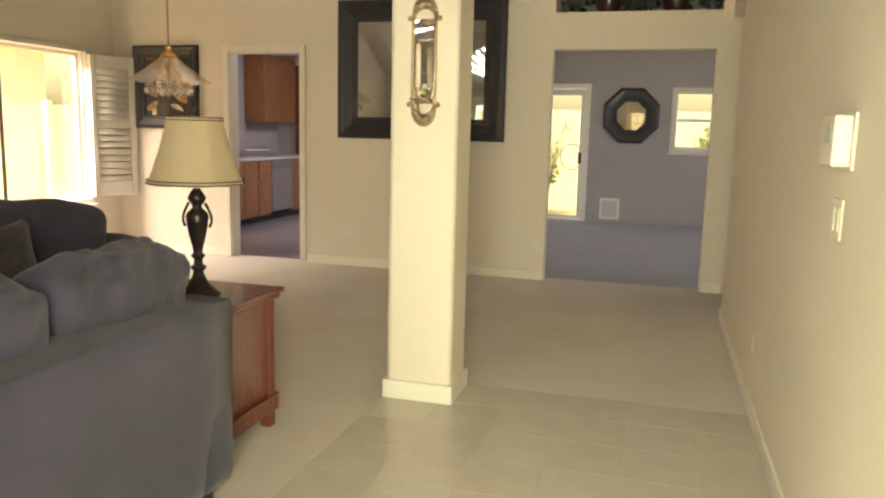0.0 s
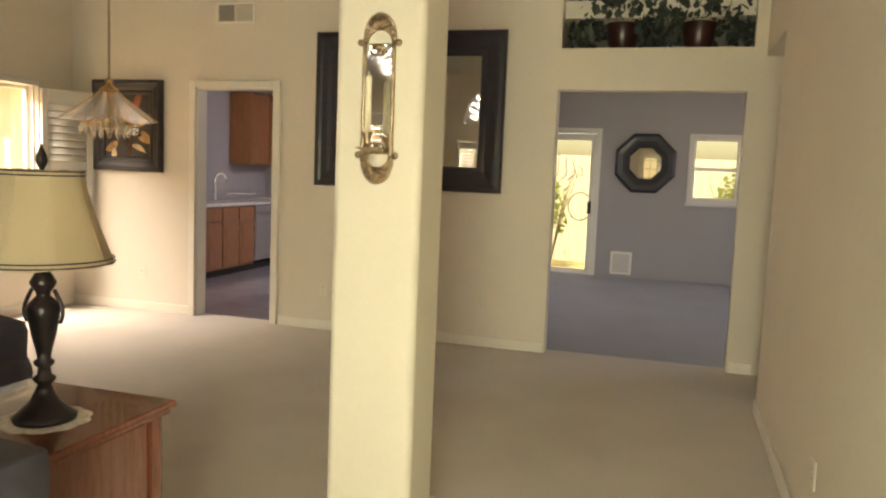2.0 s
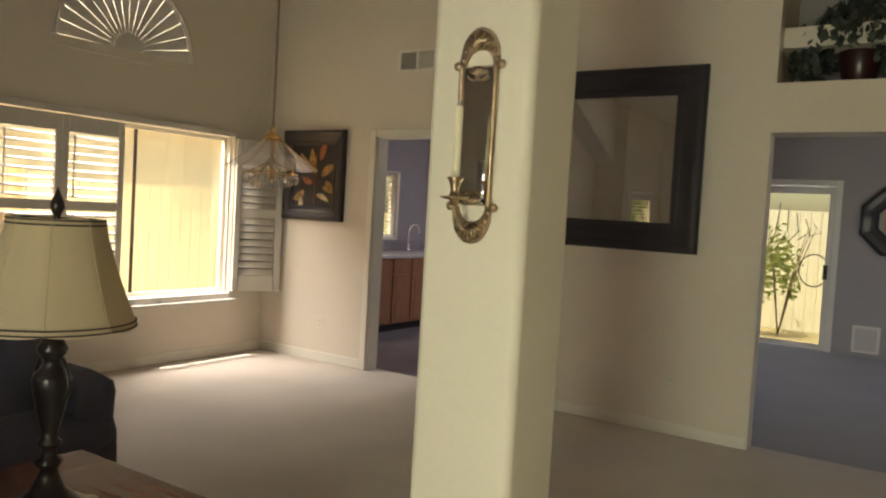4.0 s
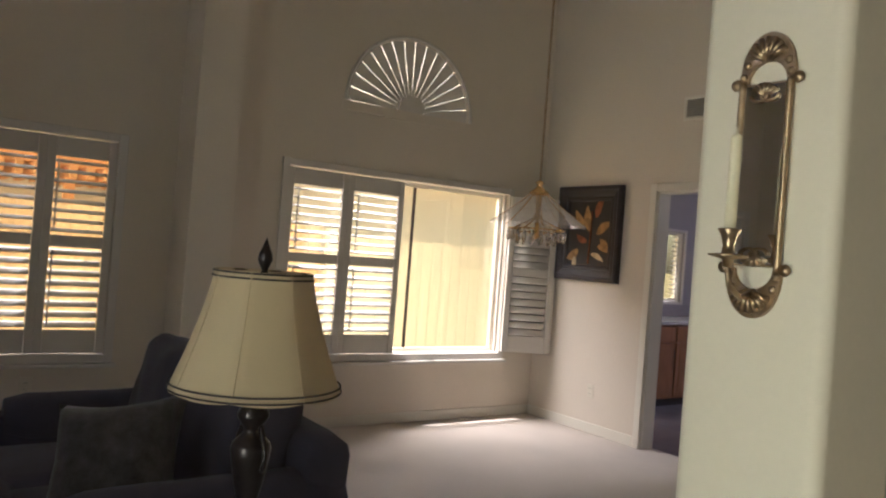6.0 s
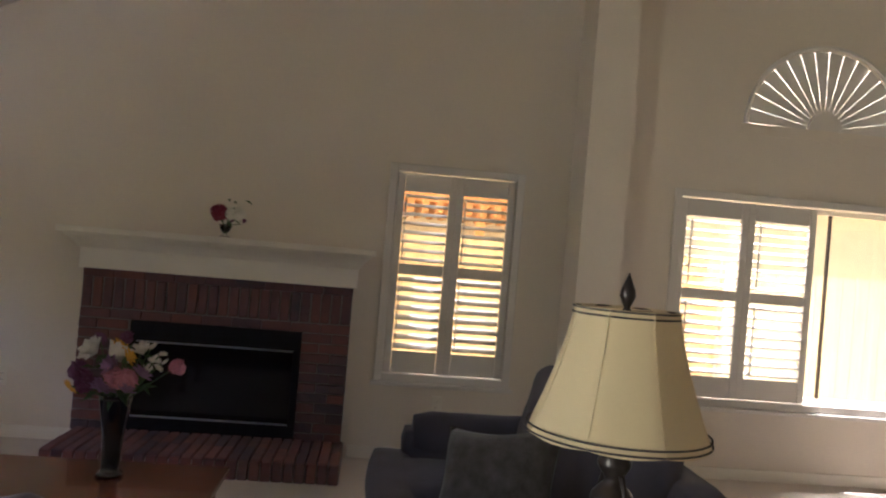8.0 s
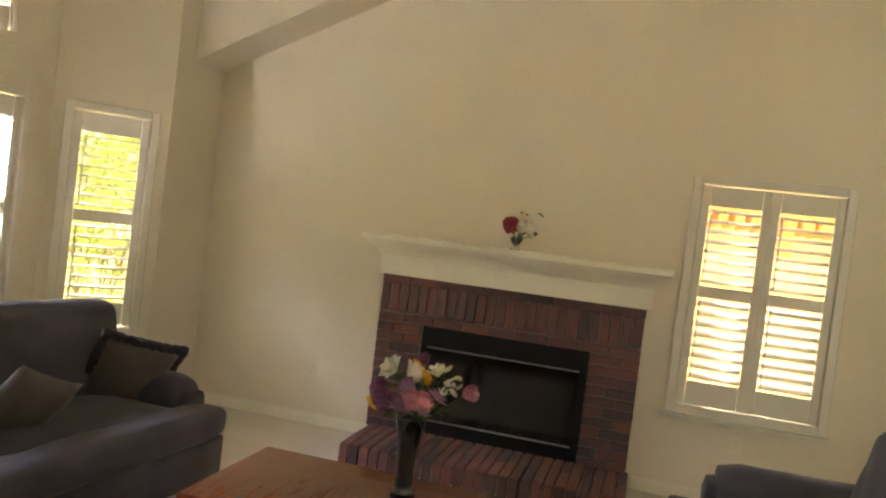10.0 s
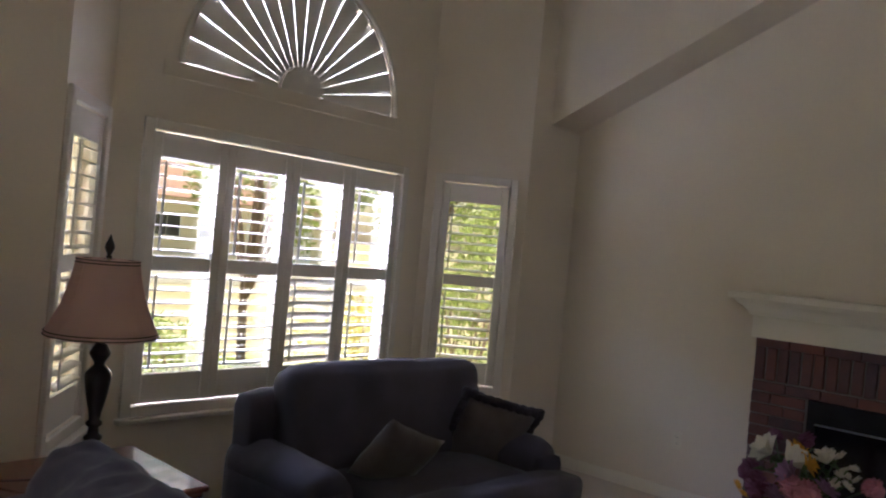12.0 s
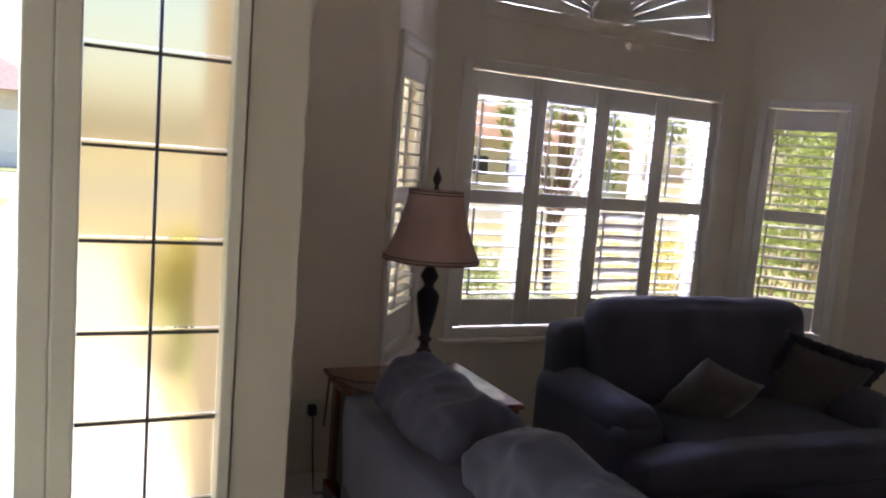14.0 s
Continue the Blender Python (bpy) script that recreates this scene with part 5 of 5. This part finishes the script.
# ---- niche above the opening: two potted plants ----
def ivy(label, x, spread, seed):
    t = thing("potted_plant", label, "plant", "niche plants", m=pose(x, 7.62, 2.3725))
    part("pot", lathe([(0.001, 0), (0.075, 0), (0.085, 0.01), (0.118, 0.14), (0.128, 0.24), (0.120, 0.28), (0.112, 0.275), (0.10, 0.20)], 24), POT, t, smooth=True)
    rnd = random.Random(seed)
    bm = bmesh.new()
    for k in range(760):
        a = rnd.uniform(0, 6.283)
        f = rnd.random() ** 0.6
        dx = spread * f * math.cos(a)
        dy = 0.26 * f * math.sin(a) - 0.12
        lo = max(0.03, 0.26 - 0.34 * max(0, f - 0.35)) - 0.04
        z = rnd.uniform(lo if abs(dx) > 0.12 else 0.25, 0.62 - 0.25 * f)
        s = rnd.uniform(0.022, 0.045)
        m = pose(dx, dy, z, rnd.uniform(20, 120), rnd.uniform(-40, 40), rnd.uniform(0, 360)) @ Matrix.Scale(s, 4)
        vs = [bm.verts.new(m @ Vector(p)) for p in ((0, -0.9, 0), (0.75, -0.35, 0.12), (0.5, 0.45, 0.05), (0, 1.1, -0.1), (-0.5, 0.45, 0.05), (-0.75, -0.35, 0.12))]
        bm.faces.new(vs[:4]), bm.faces.new((vs[0], vs[3], vs[4], vs[5]))
    part("foliage", bm, FAKELEAF, t)
    for k in range(7):
        a = rnd.uniform(0, 6.283)
        e = Vector((spread * 0.9 * math.cos(a), 0.2 * math.sin(a) - 0.12, rnd.uniform(0.05, 0.25)))
        part("vine", tube([(0, 0, 0.2), (e.x * 0.4, e.y * 0.4, 0.36), e], 0.004, 5), BARK, t)
    return t


ivy("dusty green ivy in an oxblood pot on the niche ledge", -0.16, 0.40, 3)
ivy("dusty green ivy in an oxblood pot on the niche ledge", 0.42, 0.46, 5)

# ---- family room ----
oc = thing("octagonal_mirror", "octagonal mirror in a broad dark wood frame", "mirror", m=pose(-0.10, 12.395, 1.63))
bm = bmesh.new()
rings = []
for r, y in ((0.445, 0), (0.445, -0.03), (0.40, -0.045), (0.33, -0.04), (0.27, -0.025), (0.24, -0.03), (0.225, -0.012), (0.225, 0)):
    rings.append([bm.verts.new((r * math.cos(math.pi / 8 + i * math.pi / 4), y, r * math.sin(math.pi / 8 + i * math.pi / 4))) for i in range(8)])
for a, b in zip(rings, rings[1:]):
    for i in range(8):
        bm.faces.new((a[i], a[(i + 1) % 8], b[(i + 1) % 8], b[i]))
part("frame", bm, DARKWOOD, oc)
bm = bmesh.new()
bm.faces.new([bm.verts.new((0.24 * math.cos(math.pi / 8 + i * math.pi / 4), -0.014, 0.24 * math.sin(math.pi / 8 + i * math.pi / 4))) for i in range(8)])
part("mirror_glass", bm, MIRROR, oc)

d2 = tagged(new("door_2"), kind="structure")
FAM = pose(0, 12.40, 0, 0, 0, 0)
for dims in ((-1.74, -1.665, -0.02, 0.0, 0, 2.10), (-0.79, -0.715, -0.02, 0.0, 0, 2.10), (-1.665, -0.79, -0.02, 0.0, 2.03, 2.10)):
    block("door_frame", dims, TRIM, d2, m=FAM, bevel=0.005)
for dims in ((-1.655, -1.60, 0.04, 0.075, 0.01, 2.02), (-0.86, -0.80, 0.04, 0.075, 0.01, 2.02), (-1.60, -0.86, 0.04, 0.075, 1.93, 2.02), (-1.60, -0.86, 0.04, 0.075, 0.01, 0.07)):
    block("screen_frame", dims, TRIM, d2, m=FAM)
block("handle_plate", (-0.875, -0.825, 0.02, 0.038, 0.88, 1.06), BRONZE, d2, m=FAM, bevel=0.004)
part("door_handle", tube([(-0.85, 12.415, 0.92), (-0.85, 12.37, 0.94), (-0.85, 12.37, 1.02), (-0.85, 12.415, 1.04)], 0.009, 8), BRONZE, d2)
part("ring_ornament", tube([(-0.98 + 0.17 * math.cos(2 * math.pi * i / 28), 12.455, 0.98 + 0.2 * math.sin(2 * math.pi * i / 28)) for i in range(29)], 0.008, 6), BRONZE, d2)
for k in range(5):
    part("scroll_bar", tube([(-1.55 + 0.12 * k, 12.455, 1.2 + 0.05 * k), (-1.45 + 0.13 * k, 12.455, 1.45), (-1.42 + 0.10 * k, 12.455, 1.80 - 0.06 * k)], 0.006, 5), BRONZE, d2)
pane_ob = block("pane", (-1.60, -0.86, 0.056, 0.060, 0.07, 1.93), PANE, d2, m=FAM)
pane_ob.visible_shadow = False
pd = thing("pet_door", "small pale pet door low in the wall", "pet door")
block("pet_frame", (-0.50, -0.20, 12.385, 12.3995, 0.04, 0.37), TRIM, pd, bevel=0.006)
block("flap", (-0.465, -0.235, 12.380, 12.3845, 0.075, 0.335), mat("pale_vinyl_flap", (0.62, 0.58, 0.52), 0.4), pd)
w9 = window(9)
WF = pose(0, 12.40, 0, 0, 0, 180)
casing(w9, -1.55, -0.53, 1.15, 2.0, WF)
sash(w9, -1.55, -0.53, 1.15, 2.0, WF, depth=-0.07, bars=(-1.12,))
block("meeting_rail", (-1.50, -0.57, -0.095, -0.05, 1.555, 1.60), TRIM, w9, m=WF)
# Casing of the added, unseen opening round family_daylight; it has no glass.
w10 = window(10)
casing(w10, 8.5, 11.0, 0.9, 2.0, Matrix(((0, -1, 0, 3.0), (1, 0, 0, 0), (0, 0, 1, 0), (0, 0, 0, 1))))
for u0, u1, axis, at, side in ((-0.72, 3.0, "y", 12.4, -1), (-2.2, -1.74, "y", 12.4, -1)):
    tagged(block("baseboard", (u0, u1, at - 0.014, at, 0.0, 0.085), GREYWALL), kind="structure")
hf = thing("wall_hanging", "tall narrow dark wood frame hanging in the hall", "frame")
for dims in ((1.055, 1.085, 0.70, 2.03), (1.375, 1.405, 0.70, 2.03), (1.0855, 1.3745, 2.0, 2.03), (1.0855, 1.3745, 0.70, 0.73)):
    block("frame_side", (dims[0], dims[1], 7.195, 7.2295, dims[2], dims[3]), DARKWOOD, hf, bevel=0.004)
block("canvas", (1.0855, 1.3745, 7.215, 7.228, 0.7305, 1.9995), CANVAS, hf)

# ---- kitchen ----
def cabinet(label, y0, y1, x0, x1, z0, z1, doors, drawer=False, name="base_cabinet"):
    """A cabinet on the kitchen's left wall, its doors to +x."""
    t = thing(name, label, "cabinet")
    block("body", (x0, x1, y0, y1, z0, z1), CABWOOD, t, bevel=0.003)
    w = (y1 - y0) / doors
    for i in range(doors):
        a, b = y0 + i * w + 0.012, y0 + (i + 1) * w - 0.012
        zt = z1 - 0.19 if drawer else z1 - 0.015
        d = block("door", (x1 + 0.001, x1 + 0.018, a, b, z0 + 0.02, zt), CABWOOD, t, bevel=0.004)
        block("panel", (x1 + 0.0185, x1 + 0.026, a + 0.055, b - 0.055, z0 + 0.075, zt - 0.055), CABWOOD, d, bevel=0.006)
        part("handle", tube([(x1 + 0.018, b - 0.03, zt - 0.16), (x1 + 0.04, b - 0.03, zt - 0.15), (x1 + 0.04, b - 0.03, zt - 0.08), (x1 + 0.018, b - 0.03, zt - 0.07)], 0.005, 6), CHROME, d)
        if drawer:
            block("drawer_front", (x1 + 0.001, x1 + 0.018, a, b, z1 - 0.17, z1 - 0.015), CABWOOD, t, bevel=0.004)
    return t


for y0, y1, n in ((7.9, 8.70, 2), (8.702, 9.44, 2), (9.442, 10.19, 2)):
    cabinet("honey wood base cabinet under a pale counter", y0, y1, -5.61, -4.97, 0.09, 0.865, n, True)
cabinet("honey wood base cabinet under a pale counter", 10.82, 11.59, -5.61, -4.97, 0.09, 0.865, 1, True)
cabinet("glossy honey wood upper cabinet", 10.60, 11.55, -5.61, -5.28, 1.40, 2.38, 2, name="upper_cabinet")
tagged(block("toe_kick", (-5.61, -5.03, 7.9, 11.59, 0.0, 0.089), SLOT), kind="structure")
tagged(block("countertop", (-5.615, -4.935, 7.88, 11.595, 0.868, 0.908), COUNTER, bevel=0.006), "pale stone kitchen countertop on honey cabinets", "countertop")
tagged(block("backsplash", (-5.618, -5.60, 7.88, 11.595, 0.91, 1.045), SOAPDISH), kind="structure")
tagged(block("end_panel", (-5.27, -4.50, 11.555, 11.598, 0.91, 2.30), REDWOOD), kind="structure")
dw_ = thing("dishwasher", "stainless steel dishwasher between honey wood cabinets", "dishwasher")
block("body", (-5.60, -4.972, 10.195, 10.815, 0.10, 0.864), BLACK, dw_)
block("door", (-4.971, -4.945, 10.20, 10.81, 0.13, 0.76), STEEL, dw_, bevel=0.004)
block("control_panel", (-4.971, -4.945, 10.20, 10.81, 0.765, 0.860), STEEL, dw_, bevel=0.004)
part("handle", tube([(-4.945, 10.26, 0.735), (-4.915, 10.27, 0.735), (-4.915, 10.74, 0.735), (-4.945, 10.75, 0.735)], 0.009, 8), STEEL, dw_)
fc = thing("kitchen_faucet", "tall chrome gooseneck faucet at the sink", "faucet", m=pose(-5.42, 9.98, 0.909))
part("base", lathe([(0.001, 0), (0.03, 0), (0.03, 0.01), (0.016, 0.03), (0.014, 0.10)], 16), CHROME, fc, smooth=True)
part("spout", tube([(0, 0, 0.08), (0, 0, 0.26), (0.02, 0, 0.32), (0.07, 0, 0.355), (0.13, 0, 0.34), (0.16, 0, 0.29), (0.163, 0, 0.25)], 0.012, 10), CHROME, fc, smooth=True)
part("lever", tube([(0, 0.02, 0.07), (0, 0.07, 0.10)], 0.008, 8), CHROME, fc)
sk = thing("dish_rack", "small wire rack with dishes beside the sink", "dish rack", m=pose(-5.25, 10.35, 0.909))
for k in range(5):
    part("wire", tube([(-0.12, -0.15 + 0.07 * k, 0.005), (-0.12, -0.15 + 0.07 * k, 0.09), (0.12, -0.15 + 0.07 * k, 0.09), (0.12, -0.15 + 0.07 * k, 0.005)], 0.004, 5), CHROME, sk)
w11 = window(11)
KW = Matrix(((0, 1, 0, -5.62), (-1, 0, 0, 0), (0, 0, 1, 0), (0, 0, 0, 1)))
casing(w11, -9.94, -9.32, 1.07, 1.90, KW, w=0.03, sill=False)
sash(w11, -9.94, -9.32, 1.07, 1.90, KW, depth=-0.08)
for i in range(14):
    bm = bmesh.new()
    box(bm, -9.92, -9.76, -0.012, 0.012, -0.001, 0.001, KW @ pose(0, -0.035, 1.11 + i * 0.056, 20))
    part("blind_slat", bm, SHUT, w11)

# ---- outside ----
# Unseen overhang, added to keep the sun off the entry floor.
porch = thing("eave", "unseen stucco slab added over the front door to block sun", "eave")
block("slab", (-1.3, 2.2, -0.55, 0.055, 2.62, 2.74), STUCCO, porch, bevel=0.01)
block("fascia", (-1.3, 2.2, -0.575, -0.552, 2.58, 2.76), TRIM, porch, bevel=0.004)
ground = tagged(block("ground", (-400, 400, -400, 400, -0.5, -0.15), mat("dry_earth", (0.25, 0.22, 0.12), 0.95, var=0.25, scale=1.5, bump=0.5, bscale=60)), kind="structure")
tagged(block("ground_lawn", (-12, -0.9, -6.5, -2.2, -0.149, -0.13), GRASS), kind="structure")
# Unseen ground strip, made pale to bounce light onto fence and house wall.
tagged(block("pavement_side_yard", (-10.45, -5.31, -2.1, 12.5, -0.149, -0.12), mat("bounce_concrete", (0.62, 0.58, 0.48), 0.9, var=0.1, scale=2, bump=0.4, bscale=80)), kind="structure")
tagged(block("pavement_path", (-0.7, 1.2, -10, 0.0, -0.128, -0.10), CONCRETE), kind="structure")
tagged(block("road", (-200, 200, -30, -18, -0.149, -0.14), mat("pale_asphalt", (0.20, 0.19, 0.16), 0.9, var=0.2, scale=3, bump=0.5, bscale=90)), kind="structure")


tagged(block("ground_verge", (1.3, 14, -17.6, -7.0, -0.149, -0.13), GRASS), kind="structure")
tagged(block("ground_verge", (-60, 60, -33, -30.4, -0.149, -0.125), GRASS), kind="structure")


def fence(label, x, y0, y1, h, material, rails, name="wooden_fence"):
    t = thing(name, label, "fence")
    n = max(1, round((y1 - y0) / 0.145))
    for i in range(n):
        y = y0 + (i + 0.5) * (y1 - y0) / n
        block("board", (x - 0.02 + random.uniform(-0.004, 0.004), x, y - 0.0695, y + 0.0695, -0.15, h + random.uniform(-0.01, 0.01)), material, t)
    for z in rails:
        block("rail", (x + 0.001, x + 0.06, y0, y1, z, z + 0.09), material, t)
    k = y0
    while k < y1:
        block("post", (x + 0.061, x + 0.15, k, k + 0.09, -0.15, h + 0.05), material, t)
        k += 2.4
    return t


fence("pale sunlit board fence along the side yard", -7.3, 6.02, 11.5, 1.55, PALEFENCE, ())
fence("orange cedar board fence with rails in the sun", -7.3, -3.0, 6.0, 1.62, HONEYFENCE, (0.25, 1.20))
nb = thing("neighbour_house", "white stucco house beyond the fence with a tiled eave", "house")
block("wall", (-16, -10.5, -3, 12, -0.15, 2.6), mat("white_stucco", (0.86, 0.84, 0.76), 0.9, var=0.06, scale=3, bump=0.5, bscale=120), nb)
block("eave", (-16.5, -10.0, -3.4, 12.4, 2.6, 2.78), FENCE, nb)
bm = bmesh.new()
vs = [bm.verts.new(c) for c in ((-10.0, -3.4, 2.78), (-10.0, 12.4, 2.78), (-13.2, 12.4, 4.2), (-13.2, -3.4, 4.2), (-16.5, -3.4, 2.78), (-16.5, 12.4, 2.78))]
bm.faces.new((vs[0], vs[1], vs[2], vs[3])), bm.faces.new((vs[3], vs[2], vs[5], vs[4])), bm.faces.new((vs[0], vs[3], vs[4])), bm.faces.new((vs[1], vs[5], vs[2]))
bm.faces.new((vs[0], vs[4], vs[5], vs[1]))
part("roof", bm, ROOF, nb)

pc = thing("patio_cover", "orange cedar patio cover standing behind the fence", "pergola")
block("beam", (-8.66, -8.58, 1.6, 5.4, 2.05, 2.20), FENCE, pc)
for i in range(22):
    block("rafter", (-10.35, -8.40, 1.68 + i * 0.165, 1.75 + i * 0.165, 1.92, 2.049), FENCE, pc)
for y in (1.65, 3.64, 5.25):
    block("post", (-8.67, -8.57, y, y + 0.10, -0.15, 1.919), FENCE, pc)
# Added over the rafters to put the house wall behind in shadow.
block("deck", (-10.35, -8.72, 1.55, 5.45, 2.05, 2.075), FENCE, pc)


def leaves(bm, c, rad, count, size, rnd, flat=1.0):
    for k in range(count):
        d = Vector((rnd.gauss(0, 1), rnd.gauss(0, 1), rnd.gauss(0, 1))).normalized() * rnd.random() ** 0.45
        p = Vector(c) + Vector((d.x * rad[0], d.y * rad[1], d.z * rad[2]))
        m = Matrix.Translation(p) @ Euler((rnd.uniform(0, 6), rnd.uniform(0, 6), rnd.uniform(0, 6))).to_matrix().to_4x4() @ Matrix.Scale(size * rnd.uniform(0.6, 1.3), 4)
        vs = [bm.verts.new(m @ Vector(q)) for q in ((0, -1, 0), (0.42, 0, 0.10), (0, 1, -0.08), (-0.42, 0, 0.10))]
        bm.faces.new((vs[0], vs[1], vs[2])), bm.faces.new((vs[0], vs[2], vs[3]))


def shrub(label, x, y, rad, h, seed, material, count=900, size=0.05):
    t = thing("shrub", label, "shrub")
    rnd = random.Random(seed)
    for k in range(6):
        a = rnd.uniform(0, 6.28)
        part("stem", tube([(x, y, -0.14), (x + 0.3 * rad * math.cos(a), y + 0.3 * rad * math.sin(a), h * 0.4), (x + 0.7 * rad * math.cos(a), y + 0.7 * rad * math.sin(a), h * 0.8)], 0.014, 5, taper=0.4), BARK, t)
    bm = bmesh.new()
    for k in range(7):
        a, f = rnd.uniform(0, 6.28), rnd.uniform(0.1, 0.75)
        leaves(bm, (x + rad * f * math.cos(a), y + rad * f * math.sin(a), h * rnd.uniform(0.35, 0.82)), (rad * 0.42, rad * 0.42, h * 0.24), count // 7, size, rnd)
    part("crown", bm, material, t)
    return t


def tree(label, x, y, h, rad, seed, material, count=3500, low=0.45, size=0.07):
    t = thing("tree", label, "tree")
    rnd = random.Random(seed)
    part("trunk", tube([(x, y, -0.16), (x + 0.05, y, h * 0.2), (x - 0.04, y + 0.05, h * 0.45), (x, y, h * 0.7)], 0.022 * h ** 0.7, 9, taper=0.45), BARK, t, smooth=True)
    bm = bmesh.new()
    for k in range(9):
        a = 6.28 * k / 9 + rnd.uniform(-0.3, 0.3)
        z = h * rnd.uniform(low + 0.05, 0.9)
        e = Vector((x + rad * 0.7 * math.cos(a), y + rad * 0.7 * math.sin(a), z))
        part("limb", tube([(x, y, h * low), (x + rad * 0.3 * math.cos(a), y + rad * 0.3 * math.sin(a), (h * low + z) / 2 + 0.1), e], 0.035, 6, taper=0.3), BARK, t)
        leaves(bm, e, (rad * 0.42, rad * 0.42, h * 0.14), count // 9, size, rnd)
    part("crown", bm, material, t)
    return t


shrub("dense green shrub by the side of the bay", -5.9, -2.4, 0.85, 2.3, 11, LEAF, 1300, 0.05)
shrub("dense green shrub by the side of the bay", -6.9, -3.6, 0.9, 2.5, 12, LEAF, 1000, 0.05)
shrub("low yellow-green shrub below the bay window", -5.1, -3.2, 0.6, 1.0, 13, LEAFY, 900, 0.045)
shrub("low green shrub below the bay window", -3.4, -3.3, 0.55, 0.85, 14, LEAF, 900, 0.045)
shrub("low green shrub below the bay window", -2.2, -3.2, 0.5, 0.8, 15, LEAF, 900, 0.045)
shrub("low bright green shrub beside the porch", -1.35, -2.1, 0.52, 1.0, 16, LEAF, 1400, 0.04)
shrub("low yellow-green shrub beside the path", -0.95, -3.6, 0.45, 1.0, 17, LEAFY, 800, 0.045)
tree("slim front-garden tree with a light green crown", -5.75, -6.0, 4.4, 0.8, 21, LEAF, 3600, 0.16, 0.06)
tree("broad street tree with a green crown", -17.0, -13.0, 7.0, 2.8, 22, LEAF, 3600, 0.35, 0.13)
tree("broad street tree with a green crown", 6.5, -15.0, 6.5, 2.6, 23, LEAF, 3000, 0.35, 0.13)
def street_house(label, x0, x1, y0, y1, h, ridge):
    """A low house across the road: it faces +y with a garage door, windows and a hipped roof."""
    t = thing("opposite_house", label, "house")
    block("wall", (x0, x1, y0, y1, -0.15, h), STUCCO, t)
    bm = bmesh.new()
    m, k = (y0 + y1) / 2, (y1 - y0) / 2
    vs = [bm.verts.new(c) for c in ((x0 - 0.6, y1 + 0.6, h), (x1 + 0.6, y1 + 0.6, h), (x1 - k, m, ridge), (x0 + k, m, ridge), (x0 - 0.6, y0 - 0.6, h), (x1 + 0.6, y0 - 0.6, h))]
    for f in ((0, 1, 2, 3), (3, 2, 5, 4), (0, 3, 4), (1, 5, 2), (0, 4, 5, 1)):
        bm.faces.new([vs[i] for i in f])
    part("roof", bm, ROOF, t)
    g = block("garage_door", (x0 + 1.0, x0 + 5.6, y1, y1 + 0.05, -0.14, 2.2), TRIM, t)
    for i in range(4):
        for k in range(4):
            block("panel", (x0 + 1.1 + 1.13 * i, x0 + 2.15 + 1.13 * i, y1 + 0.051, y1 + 0.075, -0.02 + 0.55 * k, 0.45 + 0.55 * k), TRIM, g, bevel=0.01, seg=1)
    for a in (x0 + 7.0, x0 + 9.6):
        w = block("window", (a, a + 1.6, y1, y1 + 0.06, 0.9, 2.1), TRIM, t)
        for k in range(2):
            block("pane", (a + 0.08 + 0.74 * k, a + 0.78 + 0.74 * k, y1 + 0.061, y1 + 0.07, 0.98, 2.02), SLOT, w)
    return t


street_house("pale house across the road with a low tiled roof", 1, 14, -42, -34, 3.0, 5.4)
street_house("pale stucco house across the road with a panelled garage door", -30, -17, -43, -35, 3.0, 5.2)
tree("tall green tree across the road", -13.5, -33.5, 7.5, 2.6, 24, LEAF, 2600, 0.3, 0.16)
tree("tall green tree across the road", -33.5, -33.0, 7.0, 2.8, 25, LEAF, 2600, 0.25, 0.16)
gf = thing("garden_fence", "sunlit board fence behind the family room", "fence")
for i in range(60):
    block("board", (-5 + i * 0.16, -5 + i * 0.16 + 0.152, 15.5, 15.52, -0.15, 1.8), PALEFENCE, gf)
shrub("sparse green shrub behind the glass door", -1.7, 14.6, 0.6, 1.9, 31, LEAF, 500, 0.06)
shrub("sparse green shrub behind the window", 1.3, 14.8, 0.6, 1.7, 32, LEAF, 500, 0.06)

# ---- entry tiles ----
bm = bmesh.new()
box(bm, -0.1498, 0.1498, -0.1498, 0.1498, -0.012, 0.0)
bmesh.ops.bevel(bm, geom=[e for e in bm.edges if e.verts[0].co.z > -0.001 and e.verts[1].co.z > -0.001], offset=0.0015, segments=1, affect="EDGES", profile=0.5)
first = part("tile", bm, TILE, entry)
TX = [-0.885 + 0.150 + 0.3015 * i for i in range(6)]
k = 0
for x in TX:
    for j in range(14):
        y = 4.17 - 0.152 - 0.3015 * j
        if x > 0.9 or y < 0.25:
            continue
        ob = first if k == 0 else new("tile", first.data)
        ob.parent = entry
        ob.location = (x, y, random.uniform(-0.0006, 0.0003))
        k += 1
tagged(block("floor_porch", (-0.68, 1.0, -0.9, 0.22, -0.0115, -0.003), CONCRETE), kind="structure")
